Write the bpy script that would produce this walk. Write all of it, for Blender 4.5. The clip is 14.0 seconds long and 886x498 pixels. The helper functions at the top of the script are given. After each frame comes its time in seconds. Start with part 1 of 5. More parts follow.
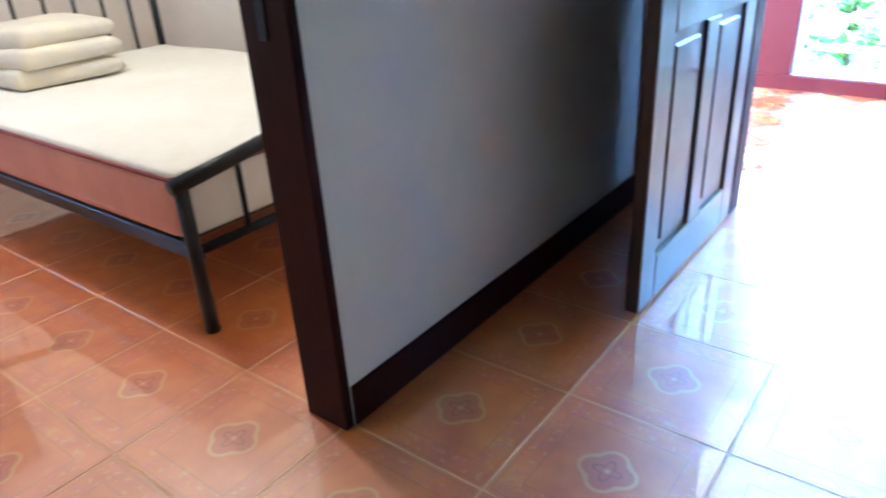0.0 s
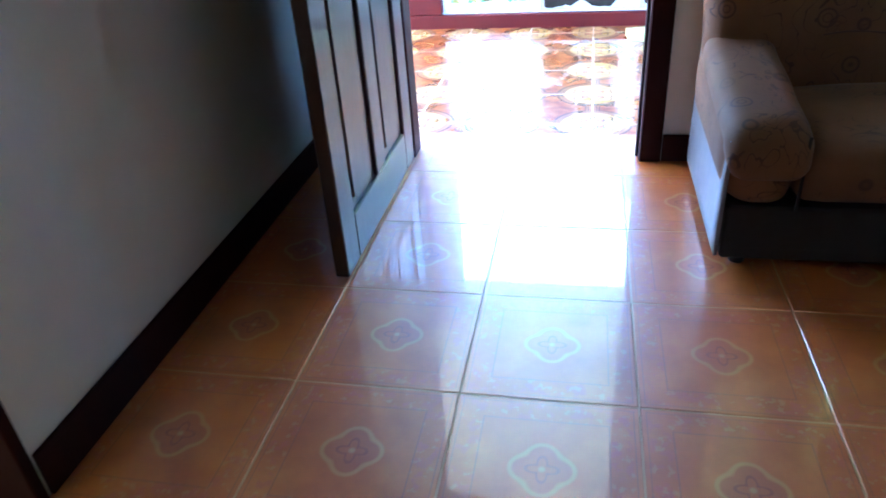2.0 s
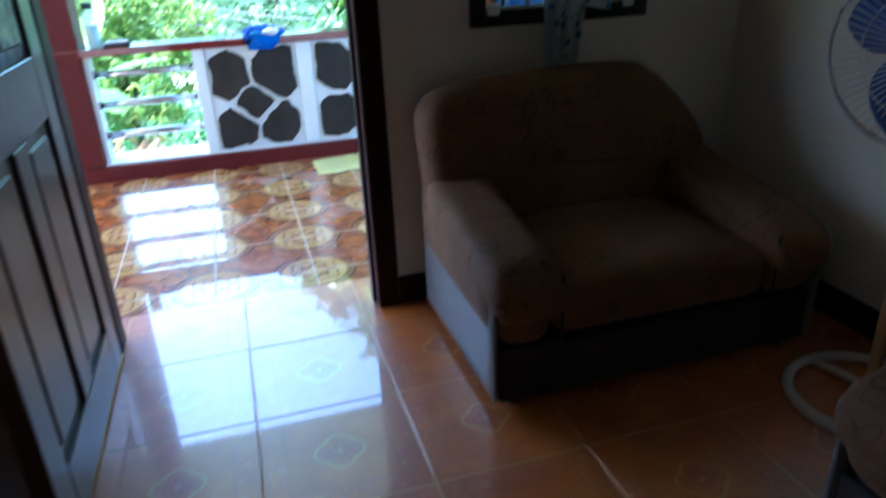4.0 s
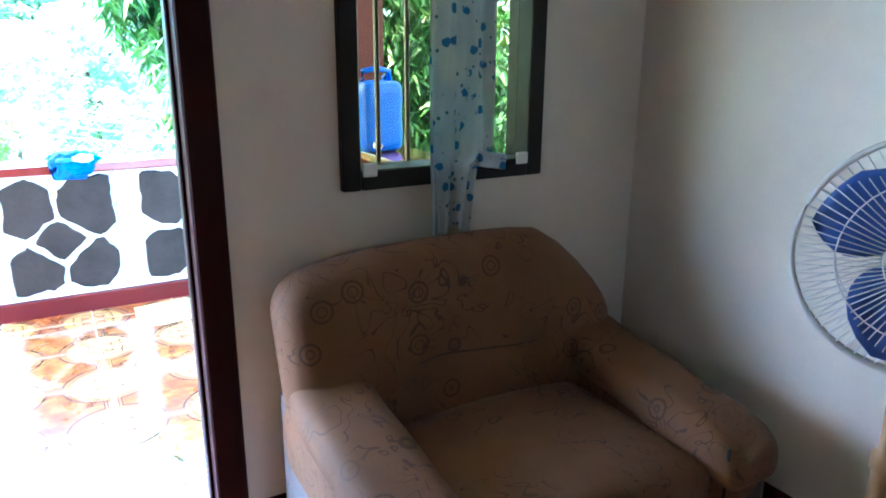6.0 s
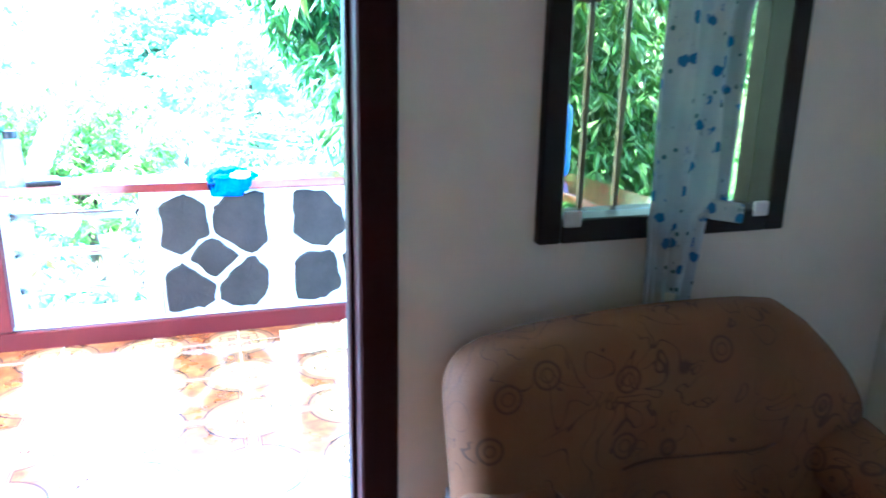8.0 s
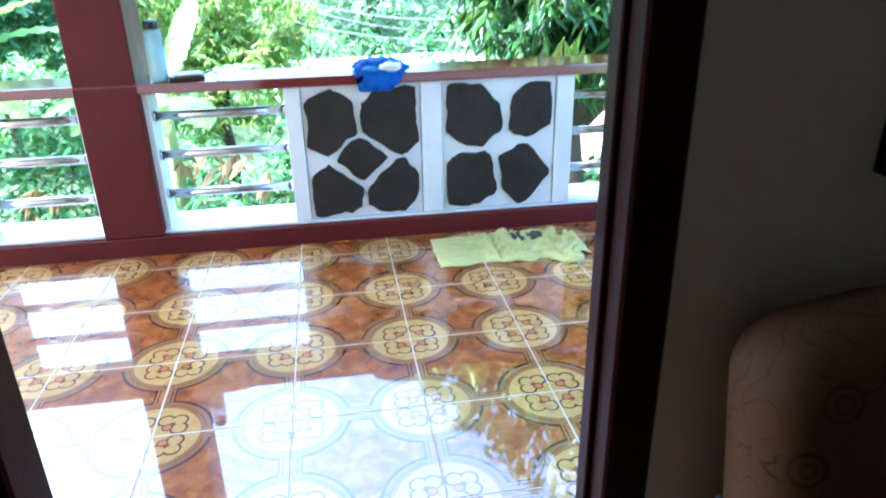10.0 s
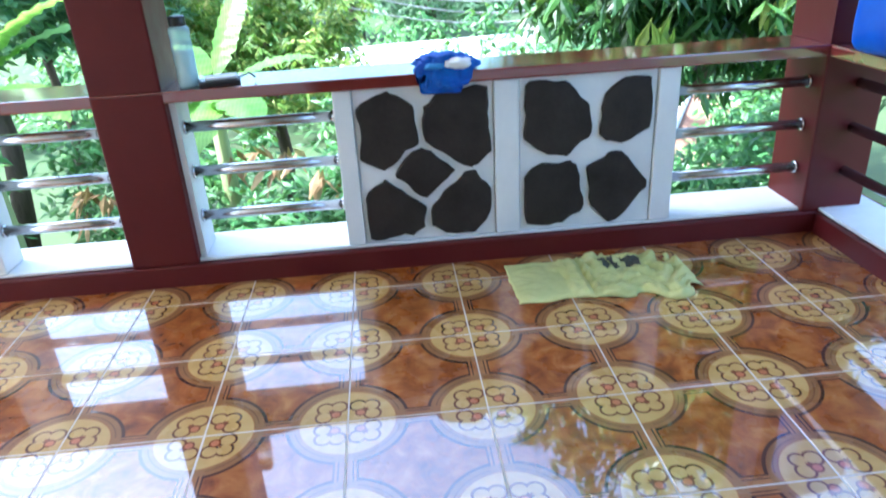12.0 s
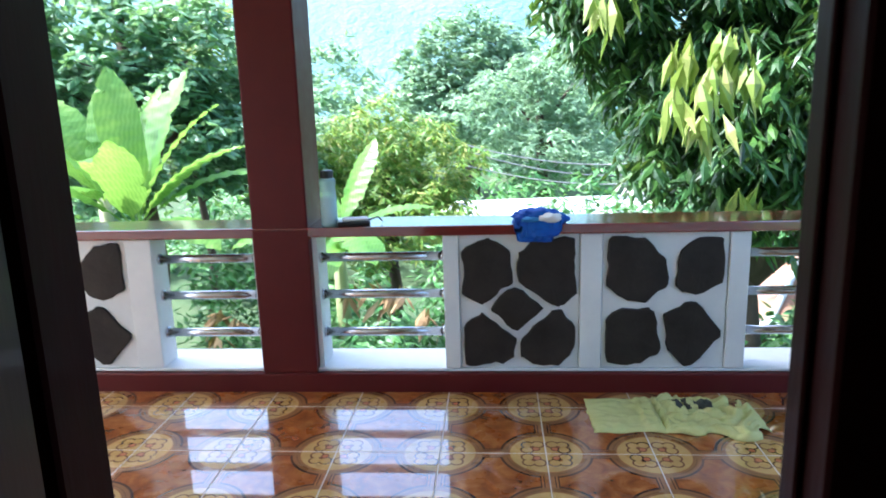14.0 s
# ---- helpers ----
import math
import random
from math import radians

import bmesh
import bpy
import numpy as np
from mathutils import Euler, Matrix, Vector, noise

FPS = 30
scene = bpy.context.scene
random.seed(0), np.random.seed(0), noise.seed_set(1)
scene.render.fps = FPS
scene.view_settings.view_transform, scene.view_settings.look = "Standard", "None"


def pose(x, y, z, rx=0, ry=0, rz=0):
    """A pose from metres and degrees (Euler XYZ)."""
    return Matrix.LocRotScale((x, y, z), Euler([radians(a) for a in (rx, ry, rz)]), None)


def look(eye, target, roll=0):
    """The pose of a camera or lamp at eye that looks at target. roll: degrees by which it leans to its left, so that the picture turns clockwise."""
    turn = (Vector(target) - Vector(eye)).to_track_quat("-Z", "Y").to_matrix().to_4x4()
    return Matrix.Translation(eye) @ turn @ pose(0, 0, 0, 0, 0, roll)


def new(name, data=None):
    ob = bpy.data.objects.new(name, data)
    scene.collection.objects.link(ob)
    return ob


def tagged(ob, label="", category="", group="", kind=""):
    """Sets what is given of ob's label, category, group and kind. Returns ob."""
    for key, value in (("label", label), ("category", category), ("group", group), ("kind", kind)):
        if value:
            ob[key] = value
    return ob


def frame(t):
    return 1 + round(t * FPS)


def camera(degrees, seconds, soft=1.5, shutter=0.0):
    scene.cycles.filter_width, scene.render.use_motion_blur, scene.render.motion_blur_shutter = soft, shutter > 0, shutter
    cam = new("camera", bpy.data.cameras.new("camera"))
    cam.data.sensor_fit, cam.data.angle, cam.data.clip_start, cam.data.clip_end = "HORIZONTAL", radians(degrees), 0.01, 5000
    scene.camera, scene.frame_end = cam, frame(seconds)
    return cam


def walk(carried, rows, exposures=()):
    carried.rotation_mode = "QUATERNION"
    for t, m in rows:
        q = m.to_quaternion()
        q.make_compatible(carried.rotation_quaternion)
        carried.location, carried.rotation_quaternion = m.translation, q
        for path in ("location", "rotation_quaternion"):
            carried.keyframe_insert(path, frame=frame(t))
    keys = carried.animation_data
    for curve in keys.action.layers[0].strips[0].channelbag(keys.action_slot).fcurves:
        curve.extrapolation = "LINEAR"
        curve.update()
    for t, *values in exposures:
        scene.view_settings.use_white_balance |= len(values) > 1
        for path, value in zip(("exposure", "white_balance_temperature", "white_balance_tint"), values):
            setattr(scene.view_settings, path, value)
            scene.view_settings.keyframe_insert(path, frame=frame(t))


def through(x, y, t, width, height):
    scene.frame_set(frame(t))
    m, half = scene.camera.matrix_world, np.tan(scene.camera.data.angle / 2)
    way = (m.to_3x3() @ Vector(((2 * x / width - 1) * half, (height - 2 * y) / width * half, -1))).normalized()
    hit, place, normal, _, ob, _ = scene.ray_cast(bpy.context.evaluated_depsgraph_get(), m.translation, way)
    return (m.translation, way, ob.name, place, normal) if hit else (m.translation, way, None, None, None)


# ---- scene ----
cam = camera(64.7, 14.0, 1.7, 0.6)
PATH = [
    (0, (0.264, -1.723, 1.145), (-0.853, -0.316, 0.265), -3.4),
    (0.3, (0.245, -1.714, 1.137), (-0.756, -0.232, 0.242), -3.2),
    (0.5, (0.235, -1.736, 1.123), (-0.676, -0.19, 0.24), -2.6),
    (1, (0.252, -1.719, 1.11), (-0.409, -0.06, 0.212), -2.1),
    (1.5, (0.253, -1.687, 1.108), (-0.192, -0.017, 0.1), -3.0),
    (2, (0.254, -1.589, 1.113), (-0.126, 0.088, 0.09), -4.2),
    (2.5, (0.214, -1.51, 1.151), (-0.003, 0.177, 0.099), -1.7),
    (3, (0.127, -1.432, 1.166), (0.091, 0.313, 0.19), -2.6),
    (3.5, (0.058, -1.349, 1.182), (0.318, 0.412, 0.271), -3.2),
    (4, (0.079, -1.283, 1.186), (0.582, 0.481, 0.391), -2.7),
    (4.2, (0.127, -1.227, 1.215), (0.687, 0.55, 0.489), -2.4),
    (6.3, (0.182, -0.724, 1.29), (1.15, 0.942, 0.752), 0.4),
    (6.5, (0.149, -0.74, 1.29), (1.072, 0.954, 0.762), 1.2),
    (7, (0.242, -0.609, 1.3), (1.002, 1.183, 0.841), 1.5),
    (7.5, (0.256, -0.483, 1.295), (0.891, 1.349, 0.803), 2.5),
    (8, (0.202, -0.34, 1.293), (0.823, 1.493, 0.788), 1.0),
    (8.5, (0.155, -0.235, 1.283), (0.7, 1.618, 0.762), -0.2),
    (9, (0.101, -0.165, 1.285), (0.503, 1.708, 0.71), -0.5),
    (11.3, (0.071, 0.502, 1.203), (0.266, 2.225, 0.206), -1.7),
    (11.5, (0.08, 0.553, 1.216), (0.244, 2.29, 0.238), -2.1),
    (12, (0.075, 0.634, 1.221), (0.2, 2.445, 0.381), -3.3),
    (12.5, (0.056, 0.515, 1.215), (0.169, 2.355, 0.44), -2.4),
    (13, (0.051, 0.414, 1.261), (0.092, 2.281, 0.544), -1.9),
    (13.5, (0.05, 0.319, 1.265), (-0.001, 2.25, 0.746), -0.8),
    (14, (0.112, 0.216, 1.283), (-0.039, 2.165, 0.859), -1.7),
]
EXPOSURES = [(0.0, 6.25, 4050, 9), (1.0, 6.08, 4120, 9), (1.5, 5.8, 4200, 8), (2.0, 5.42, 4280, 7), (2.5, 4.95, 4350, 7), (3.0, 4.45, 4500, 6), (3.5, 3.9, 4550, 5), (4.2, 3.65, 4600, 4), (6.3, 6.15, 4500, 7), (7.0, 6.2, 4450, 7), (8.0, 6.2, 4150, 5), (8.5, 5.8, 4000, 4), (9.0, 5.2, 4050, 3), (9.2, 4.8, 4350, 3), (11.3, 3.05, 5080, 3), (12.5, 2.86, 5300, 7), (14.0, 2.47, 5450, 8)]
walk(cam, [(t, look(eye, target, roll)) for t, eye, target, roll in PATH], EXPOSURES)

# ---- world and sun ----
SUN_ELEVATION, SUN_ROTATION = radians(58), radians(268)
world = bpy.data.worlds.new("sky")
scene.world = world
world.use_nodes = True
wt = world.node_tree
sky = wt.nodes.new("ShaderNodeTexSky")
sky.sky_type = 'NISHITA'
sky.sun_disc = False
sky.sun_elevation, sky.sun_rotation = SUN_ELEVATION, SUN_ROTATION
sky.air_density, sky.dust_density = 1.0, 5.0
wt.nodes["Background"].inputs[1].default_value = 0.15
wt.links.new(sky.outputs[0], wt.nodes["Background"].inputs[0])
sun = new("sun", bpy.data.lights.new("sun", 'SUN'))
sun.data.energy, sun.data.angle, sun.data.color = 2.2, radians(0.5), (1.0, 0.95, 0.86)
sun_way = Vector((math.sin(SUN_ROTATION) * math.cos(SUN_ELEVATION), math.cos(SUN_ROTATION) * math.cos(SUN_ELEVATION), math.sin(SUN_ELEVATION)))
bulb = new("bedroom_bulb", bpy.data.lights.new("bedroom_bulb", 'POINT'))
bulb.data.energy, bulb.data.color, bulb.data.shadow_soft_size = 1.05, (1.0, 0.70, 0.36), 0.09
bulb.matrix_world = pose(-2.45, -0.49, 2.42)
sun.matrix_world = look(sun_way * 30, (0, 0, 0))


# ---- materials ----
def material(name, colour, rough=0.6, metal=0.0, coat=0.0):
    m = bpy.data.materials.new(name)
    m.use_nodes = True
    b = m.node_tree.nodes["Principled BSDF"]
    b.inputs["Base Color"].default_value = (*colour, 1)
    b.inputs["Roughness"].default_value = rough
    b.inputs["Metallic"].default_value = metal
    b.inputs["Coat Weight"].default_value = coat
    b.inputs["Coat Roughness"].default_value = 0.06
    return m, m.node_tree, b


def nd(t, kind, **inputs):
    n = t.nodes.new(kind)
    for k, v in inputs.items():
        n.inputs[k.replace("_", " ")].default_value = v
    return n


def coords(t, which="Object"):
    return t.nodes.new("ShaderNodeTexCoord").outputs[which]


def noise_out(t, vec, scale, detail=4.0, rough=0.55, distort=0.0):
    n = nd(t, "ShaderNodeTexNoise", Scale=scale, Detail=detail, Roughness=rough, Distortion=distort)
    t.links.new(vec, n.inputs["Vector"])
    return n.outputs["Fac"]


def calc(t, op, a, b=None, c=None, clamp=False):
    n = t.nodes.new("ShaderNodeMath")
    n.operation, n.use_clamp = op, clamp
    for i, v in enumerate((a, b, c)):
        if v is None:
            continue
        if isinstance(v, (int, float)):
            n.inputs[i].default_value = v
        else:
            t.links.new(v, n.inputs[i])
    return n.outputs[0]


def band(t, v, lo, hi, soft=0.002):
    """1 where v lies between lo and hi."""
    a = nd(t, "ShaderNodeMapRange", From_Min=lo - soft, From_Max=lo + soft)
    b = nd(t, "ShaderNodeMapRange", From_Min=hi - soft, From_Max=hi + soft)
    t.links.new(v, a.inputs[0]), t.links.new(v, b.inputs[0])
    return calc(t, "SUBTRACT", a.outputs[0], b.outputs[0], clamp=True)


def mixc(t, fac, a, b, mode="MIX"):
    n = t.nodes.new("ShaderNodeMix")
    n.data_type, n.blend_type = "RGBA", mode
    for i, v in ((0, fac), (6, a), (7, b)):
        if isinstance(v, (int, float)):
            n.inputs[i].default_value = v
        elif isinstance(v, tuple):
            n.inputs[i].default_value = (*v, 1)
        else:
            t.links.new(v, n.inputs[i])
    return n.outputs[2]


def ramp(t, v, stops):
    n = t.nodes.new("ShaderNodeValToRGB")
    el = n.color_ramp.elements
    while len(el) < len(stops):
        el.new(0.5)
    for e, (p, c) in zip(el, stops):
        e.position, e.color = p, (*c, 1)
    t.links.new(v, n.inputs[0])
    return n.outputs[0]


def bump(t, b, height, strength=0.3, distance=0.002):
    n = nd(t, "ShaderNodeBump", Strength=strength, Distance=distance)
    t.links.new(height, n.inputs["Height"])
    t.links.new(n.outputs[0], b.inputs["Normal"])


def varied(name, c1, c2, rough, scale, metal=0.0, coat=0.0, bump_scale=0.0, bump_strength=0.25, distance=0.002, stretch=None):
    """Two-tone surface with coarse and fine variation and a fine relief."""
    m, t, b = material(name, c1, rough, metal, coat)
    v = coords(t)
    if stretch:
        mp = nd(t, "ShaderNodeMapping")
        mp.inputs["Scale"].default_value = stretch
        t.links.new(v, mp.inputs[0])
        v = mp.outputs[0]
    a = noise_out(t, v, scale)
    f = noise_out(t, v, scale * 9, 3.0)
    k = calc(t, "ADD", calc(t, "MULTIPLY", a, 0.7), calc(t, "MULTIPLY", f, 0.3))
    t.links.new(ramp(t, k, [(0.34, c1), (0.66, c2)]), b.inputs["Base Color"])
    r = nd(t, "ShaderNodeMapRange", To_Min=rough * 0.8, To_Max=min(1.0, rough * 1.25))
    t.links.new(f, r.inputs[0]), t.links.new(r.outputs[0], b.inputs["Roughness"])
    if bump_scale:
        bump(t, b, noise_out(t, v, bump_scale, 3.0), bump_strength, distance)
    return m


M_WALL = varied("wall_paint", (0.74, 0.70, 0.62), (0.82, 0.78, 0.71), 0.55, 1.3, bump_scale=60, bump_strength=0.15)
M_OUTWALL = varied("outside_paint", (0.72, 0.70, 0.66), (0.80, 0.78, 0.74), 0.7, 1.1, bump_scale=50)
M_CEILING = varied("ceiling_paint", (0.72, 0.68, 0.61), (0.79, 0.75, 0.68), 0.8, 0.9, bump_scale=40)
M_TRIM = varied("varnished_wood", (0.017, 0.0021, 0.0024), (0.027, 0.0035, 0.0035), 0.5, 3.0, bump_scale=14, stretch=(6, 6, 0.6), coat=0.05)
M_DOOR = varied("door_varnish", (0.026, 0.010, 0.009), (0.044, 0.015, 0.012), 0.36, 3.0, bump_scale=14, stretch=(8, 8, 0.5), coat=0.25)
M_CARVED = varied("carved_door_varnish", (0.022, 0.009, 0.008), (0.05, 0.018, 0.014), 0.36, 16.0, coat=0.25, bump_scale=26, bump_strength=1.0, distance=0.02)
M_REDPAINT = varied("red_oxide_paint", (0.080, 0.005, 0.0065), (0.098, 0.0075, 0.0085), 0.45, 1.6, bump_scale=12, bump_strength=0.03)
M_RAILTOP = varied("red_rail_paint", (0.17, 0.024, 0.020), (0.20, 0.032, 0.026), 0.16, 1.6, bump_scale=10, bump_strength=0.03, coat=1.0)
M_WHITE = varied("white_masonry_paint", (0.72, 0.74, 0.76), (0.82, 0.83, 0.84), 0.55, 2.5, bump_scale=45, bump_strength=0.25)
M_STONE = varied("dark_flagstone", (0.016, 0.012, 0.010), (0.038, 0.029, 0.025), 0.6, 7.0, bump_scale=35, bump_strength=0.5, distance=0.004)
M_STEEL = varied("stainless_tube", (0.50, 0.50, 0.52), (0.62, 0.62, 0.64), 0.22, 5.0, metal=1.0)
M_IRON = varied("black_iron", (0.010, 0.011, 0.014), (0.02, 0.02, 0.024), 0.35, 6.0)
M_BLUE = varied("blue_plastic", (0.004, 0.07, 0.50), (0.008, 0.10, 0.60), 0.35, 3.0)
M_WINFRAME = varied("black_window_frame", (0.006, 0.005, 0.005), (0.013, 0.010, 0.010), 0.45, 5.0)
M_GRILLE = varied("grey_grille_paint", (0.28, 0.25, 0.22), (0.48, 0.45, 0.41), 0.45, 8.0)
M_PLINTH = varied("dark_sofa_base", (0.012, 0.010, 0.010), (0.025, 0.020, 0.018), 0.7, 6.0)
M_SEAM = varied("brown_seam", (0.07, 0.035, 0.02), (0.10, 0.05, 0.03), 0.8, 9.0)
# bluish grey paints in the skylight that the armchair's sides reflect
M_SOFASIDE_SKYLIT = varied("skylit_sofa_side", (0.13, 0.13, 0.145), (0.19, 0.19, 0.205), 0.42, 4.0, bump_scale=90, bump_strength=0.15)
M_FANWHITE = varied("white_plastic", (0.70, 0.70, 0.70), (0.80, 0.80, 0.80), 0.35, 4.0)
M_FANBLADE = varied("blue_blade_plastic", (0.05, 0.11, 0.40), (0.07, 0.15, 0.48), 0.3, 4.0)
M_FANPOLE = varied("tan_pole", (0.42, 0.23, 0.09), (0.52, 0.31, 0.14), 0.4, 6.0)
M_BLACK = varied("black_plastic", (0.012, 0.012, 0.014), (0.03, 0.03, 0.034), 0.35, 6.0)
M_MATTRESS = varied("cream_mattress_cloth", (0.70, 0.66, 0.58), (0.80, 0.77, 0.70), 0.85, 2.0, bump_scale=120, bump_strength=0.2)
M_MATSIDE = varied("pink_mattress_border", (0.52, 0.24, 0.17), (0.62, 0.31, 0.22), 0.85, 4.0, bump_scale=120)
M_PIPING = varied("maroon_piping", (0.20, 0.05, 0.05), (0.27, 0.08, 0.07), 0.8, 8.0)
M_BLANKET = varied("folded_blanket", (0.62, 0.60, 0.55), (0.76, 0.68, 0.50), 0.9, 9.0, bump_scale=80)
M_GROUT = varied("pale_grout", (0.60, 0.51, 0.45), (0.70, 0.62, 0.56), 0.45, 8.0)
M_GROUT_IN = varied("terracotta_grout", (0.62, 0.38, 0.20), (0.70, 0.48, 0.28), 0.25, 8.0)
M_GROUND = varied("grass_and_earth", (0.03, 0.07, 0.02), (0.06, 0.085, 0.03), 0.95, 0.4, bump_scale=6, distance=0.03)
M_BARK = varied("bark", (0.055, 0.038, 0.026), (0.12, 0.085, 0.06), 0.9, 4.0, bump_scale=18, bump_strength=0.7, distance=0.02, stretch=(3, 3, 0.6))
M_RUST = varied("rusty_roof_sheet", (0.26, 0.12, 0.07), (0.42, 0.25, 0.18), 0.6, 0.8, bump_scale=8)
M_PALEROOF = varied("pale_roof_sheet", (0.55, 0.58, 0.60), (0.72, 0.74, 0.75), 0.5, 0.7)
# the hill's blue-green base colour has the distance haze mixed in
M_HILL_HAZED = varied("wooded_hill_hazed", (0.07, 0.15, 0.17), (0.13, 0.24, 0.25), 0.95, 0.07, bump_scale=0.5, bump_strength=1.0, distance=1.5)
M_CABLE = varied("cable_sheath", (0.35, 0.36, 0.36), (0.5, 0.5, 0.5), 0.6, 4.0)
M_CAP = M_BLACK
for dull in (M_TRIM, M_STONE, M_REDPAINT, M_WINFRAME):
    dull.node_tree.nodes["Principled BSDF"].inputs["Specular IOR Level"].default_value = 0.3
M_IRON.node_tree.nodes["Principled BSDF"].inputs["Specular IOR Level"].default_value = 0.25
M_TRIM.node_tree.nodes["Principled BSDF"].inputs["Specular IOR Level"].default_value = 0.1
M_RAILTOP.node_tree.nodes["Principled BSDF"].inputs["Coat Roughness"].default_value = 0.09
M_RAILTOP.node_tree.nodes["Principled BSDF"].inputs["Coat IOR"].default_value = 1.9


def leaf_material(name, stops, rough=0.42, through=0.35):
    m, t, b = material(name, stops[0][1], rough)
    geo = t.nodes.new("ShaderNodeNewGeometry")
    v = coords(t)
    k = calc(t, "ADD", calc(t, "MULTIPLY", geo.outputs["Random Per Island"], 0.65), calc(t, "MULTIPLY", noise_out(t, v, 0.9), 0.35))
    c = ramp(t, k, stops)
    t.links.new(c, b.inputs["Base Color"])
    tr = t.nodes.new("ShaderNodeBsdfTranslucent")
    bright = mixc(t, 0.35, c, (0.30, 0.42, 0.04))
    t.links.new(bright, tr.inputs[0])
    mx = t.nodes.new("ShaderNodeMixShader")
    mx.inputs[0].default_value = through
    t.links.new(b.outputs[0], mx.inputs[1]), t.links.new(tr.outputs[0], mx.inputs[2])
    t.links.new(mx.outputs[0], t.nodes["Material Output"].inputs[0])
    return m


M_LEAF_DARK = leaf_material("dark_mango_leaf", [(0.2, (0.018, 0.060, 0.016)), (0.55, (0.045, 0.130, 0.030)), (0.85, (0.105, 0.22, 0.045))], 0.36, 0.25)
M_LEAF_YOUNG = leaf_material("young_mango_leaf", [(0.2, (0.24, 0.36, 0.06)), (0.6, (0.35, 0.45, 0.10)), (0.9, (0.48, 0.48, 0.18))], 0.4, 0.4)
M_LEAF_MID = leaf_material("sunlit_leaf", [(0.15, (0.09, 0.20, 0.04)), (0.5, (0.20, 0.36, 0.06)), (0.75, (0.40, 0.45, 0.11)), (0.92, (0.56, 0.42, 0.18))], 0.45, 0.45)
M_LEAF_ROUND = leaf_material("broad_leaf", [(0.2, (0.09, 0.21, 0.10)), (0.6, (0.19, 0.37, 0.18)), (0.9, (0.36, 0.52, 0.28))], 0.38, 0.42)
# greens of the far trees are paled to paint in the haze
M_LEAF_HAZED = leaf_material("hazed_far_leaf", [(0.2, (0.18, 0.31, 0.20)), (0.6, (0.29, 0.44, 0.27)), (0.9, (0.38, 0.52, 0.32))], 0.6, 0.4)
M_LEAF_BUSH = leaf_material("bush_leaf", [(0.15, (0.03, 0.11, 0.035)), (0.5, (0.075, 0.22, 0.06)), (0.85, (0.17, 0.35, 0.11))], 0.45, 0.3)
M_LEAF_DRY = leaf_material("dry_leaf", [(0.2, (0.20, 0.11, 0.05)), (0.6, (0.36, 0.22, 0.11)), (0.9, (0.50, 0.38, 0.24))], 0.8, 0.2)


def banana_material():
    m, t, b = material("banana_leaf", (0.16, 0.30, 0.05), 0.38)
    v = coords(t)
    w = nd(t, "ShaderNodeTexWave", Scale=9.0, Distortion=1.5, Detail=2.0)
    t.links.new(v, w.inputs["Vector"])
    k = calc(t, "ADD", calc(t, "MULTIPLY", w.outputs["Fac"], 0.14), calc(t, "MULTIPLY", noise_out(t, v, 2.5), 0.86))
    c = ramp(t, k, [(0.3, (0.07, 0.20, 0.035)), (0.5, (0.14, 0.31, 0.055)), (0.72, (0.26, 0.42, 0.09))])
    t.links.new(c, b.inputs["Base Color"])
    tr = t.nodes.new("ShaderNodeBsdfTranslucent")
    t.links.new(mixc(t, 0.4, c, (0.34, 0.50, 0.07)), tr.inputs[0])
    mx = t.nodes.new("ShaderNodeMixShader")
    mx.inputs[0].default_value = 0.45
    t.links.new(b.outputs[0], mx.inputs[1]), t.links.new(tr.outputs[0], mx.inputs[2])
    t.links.new(mx.outputs[0], t.nodes["Material Output"].inputs[0])
    bump(t, b, w.outputs["Fac"], 0.08, 0.006)
    return m


M_BANANA = banana_material()


def split_xy(t, v):
    s = t.nodes.new("ShaderNodeSeparateXYZ")
    t.links.new(v, s.inputs[0])
    return s.outputs[0], s.outputs[1], s.outputs[2]


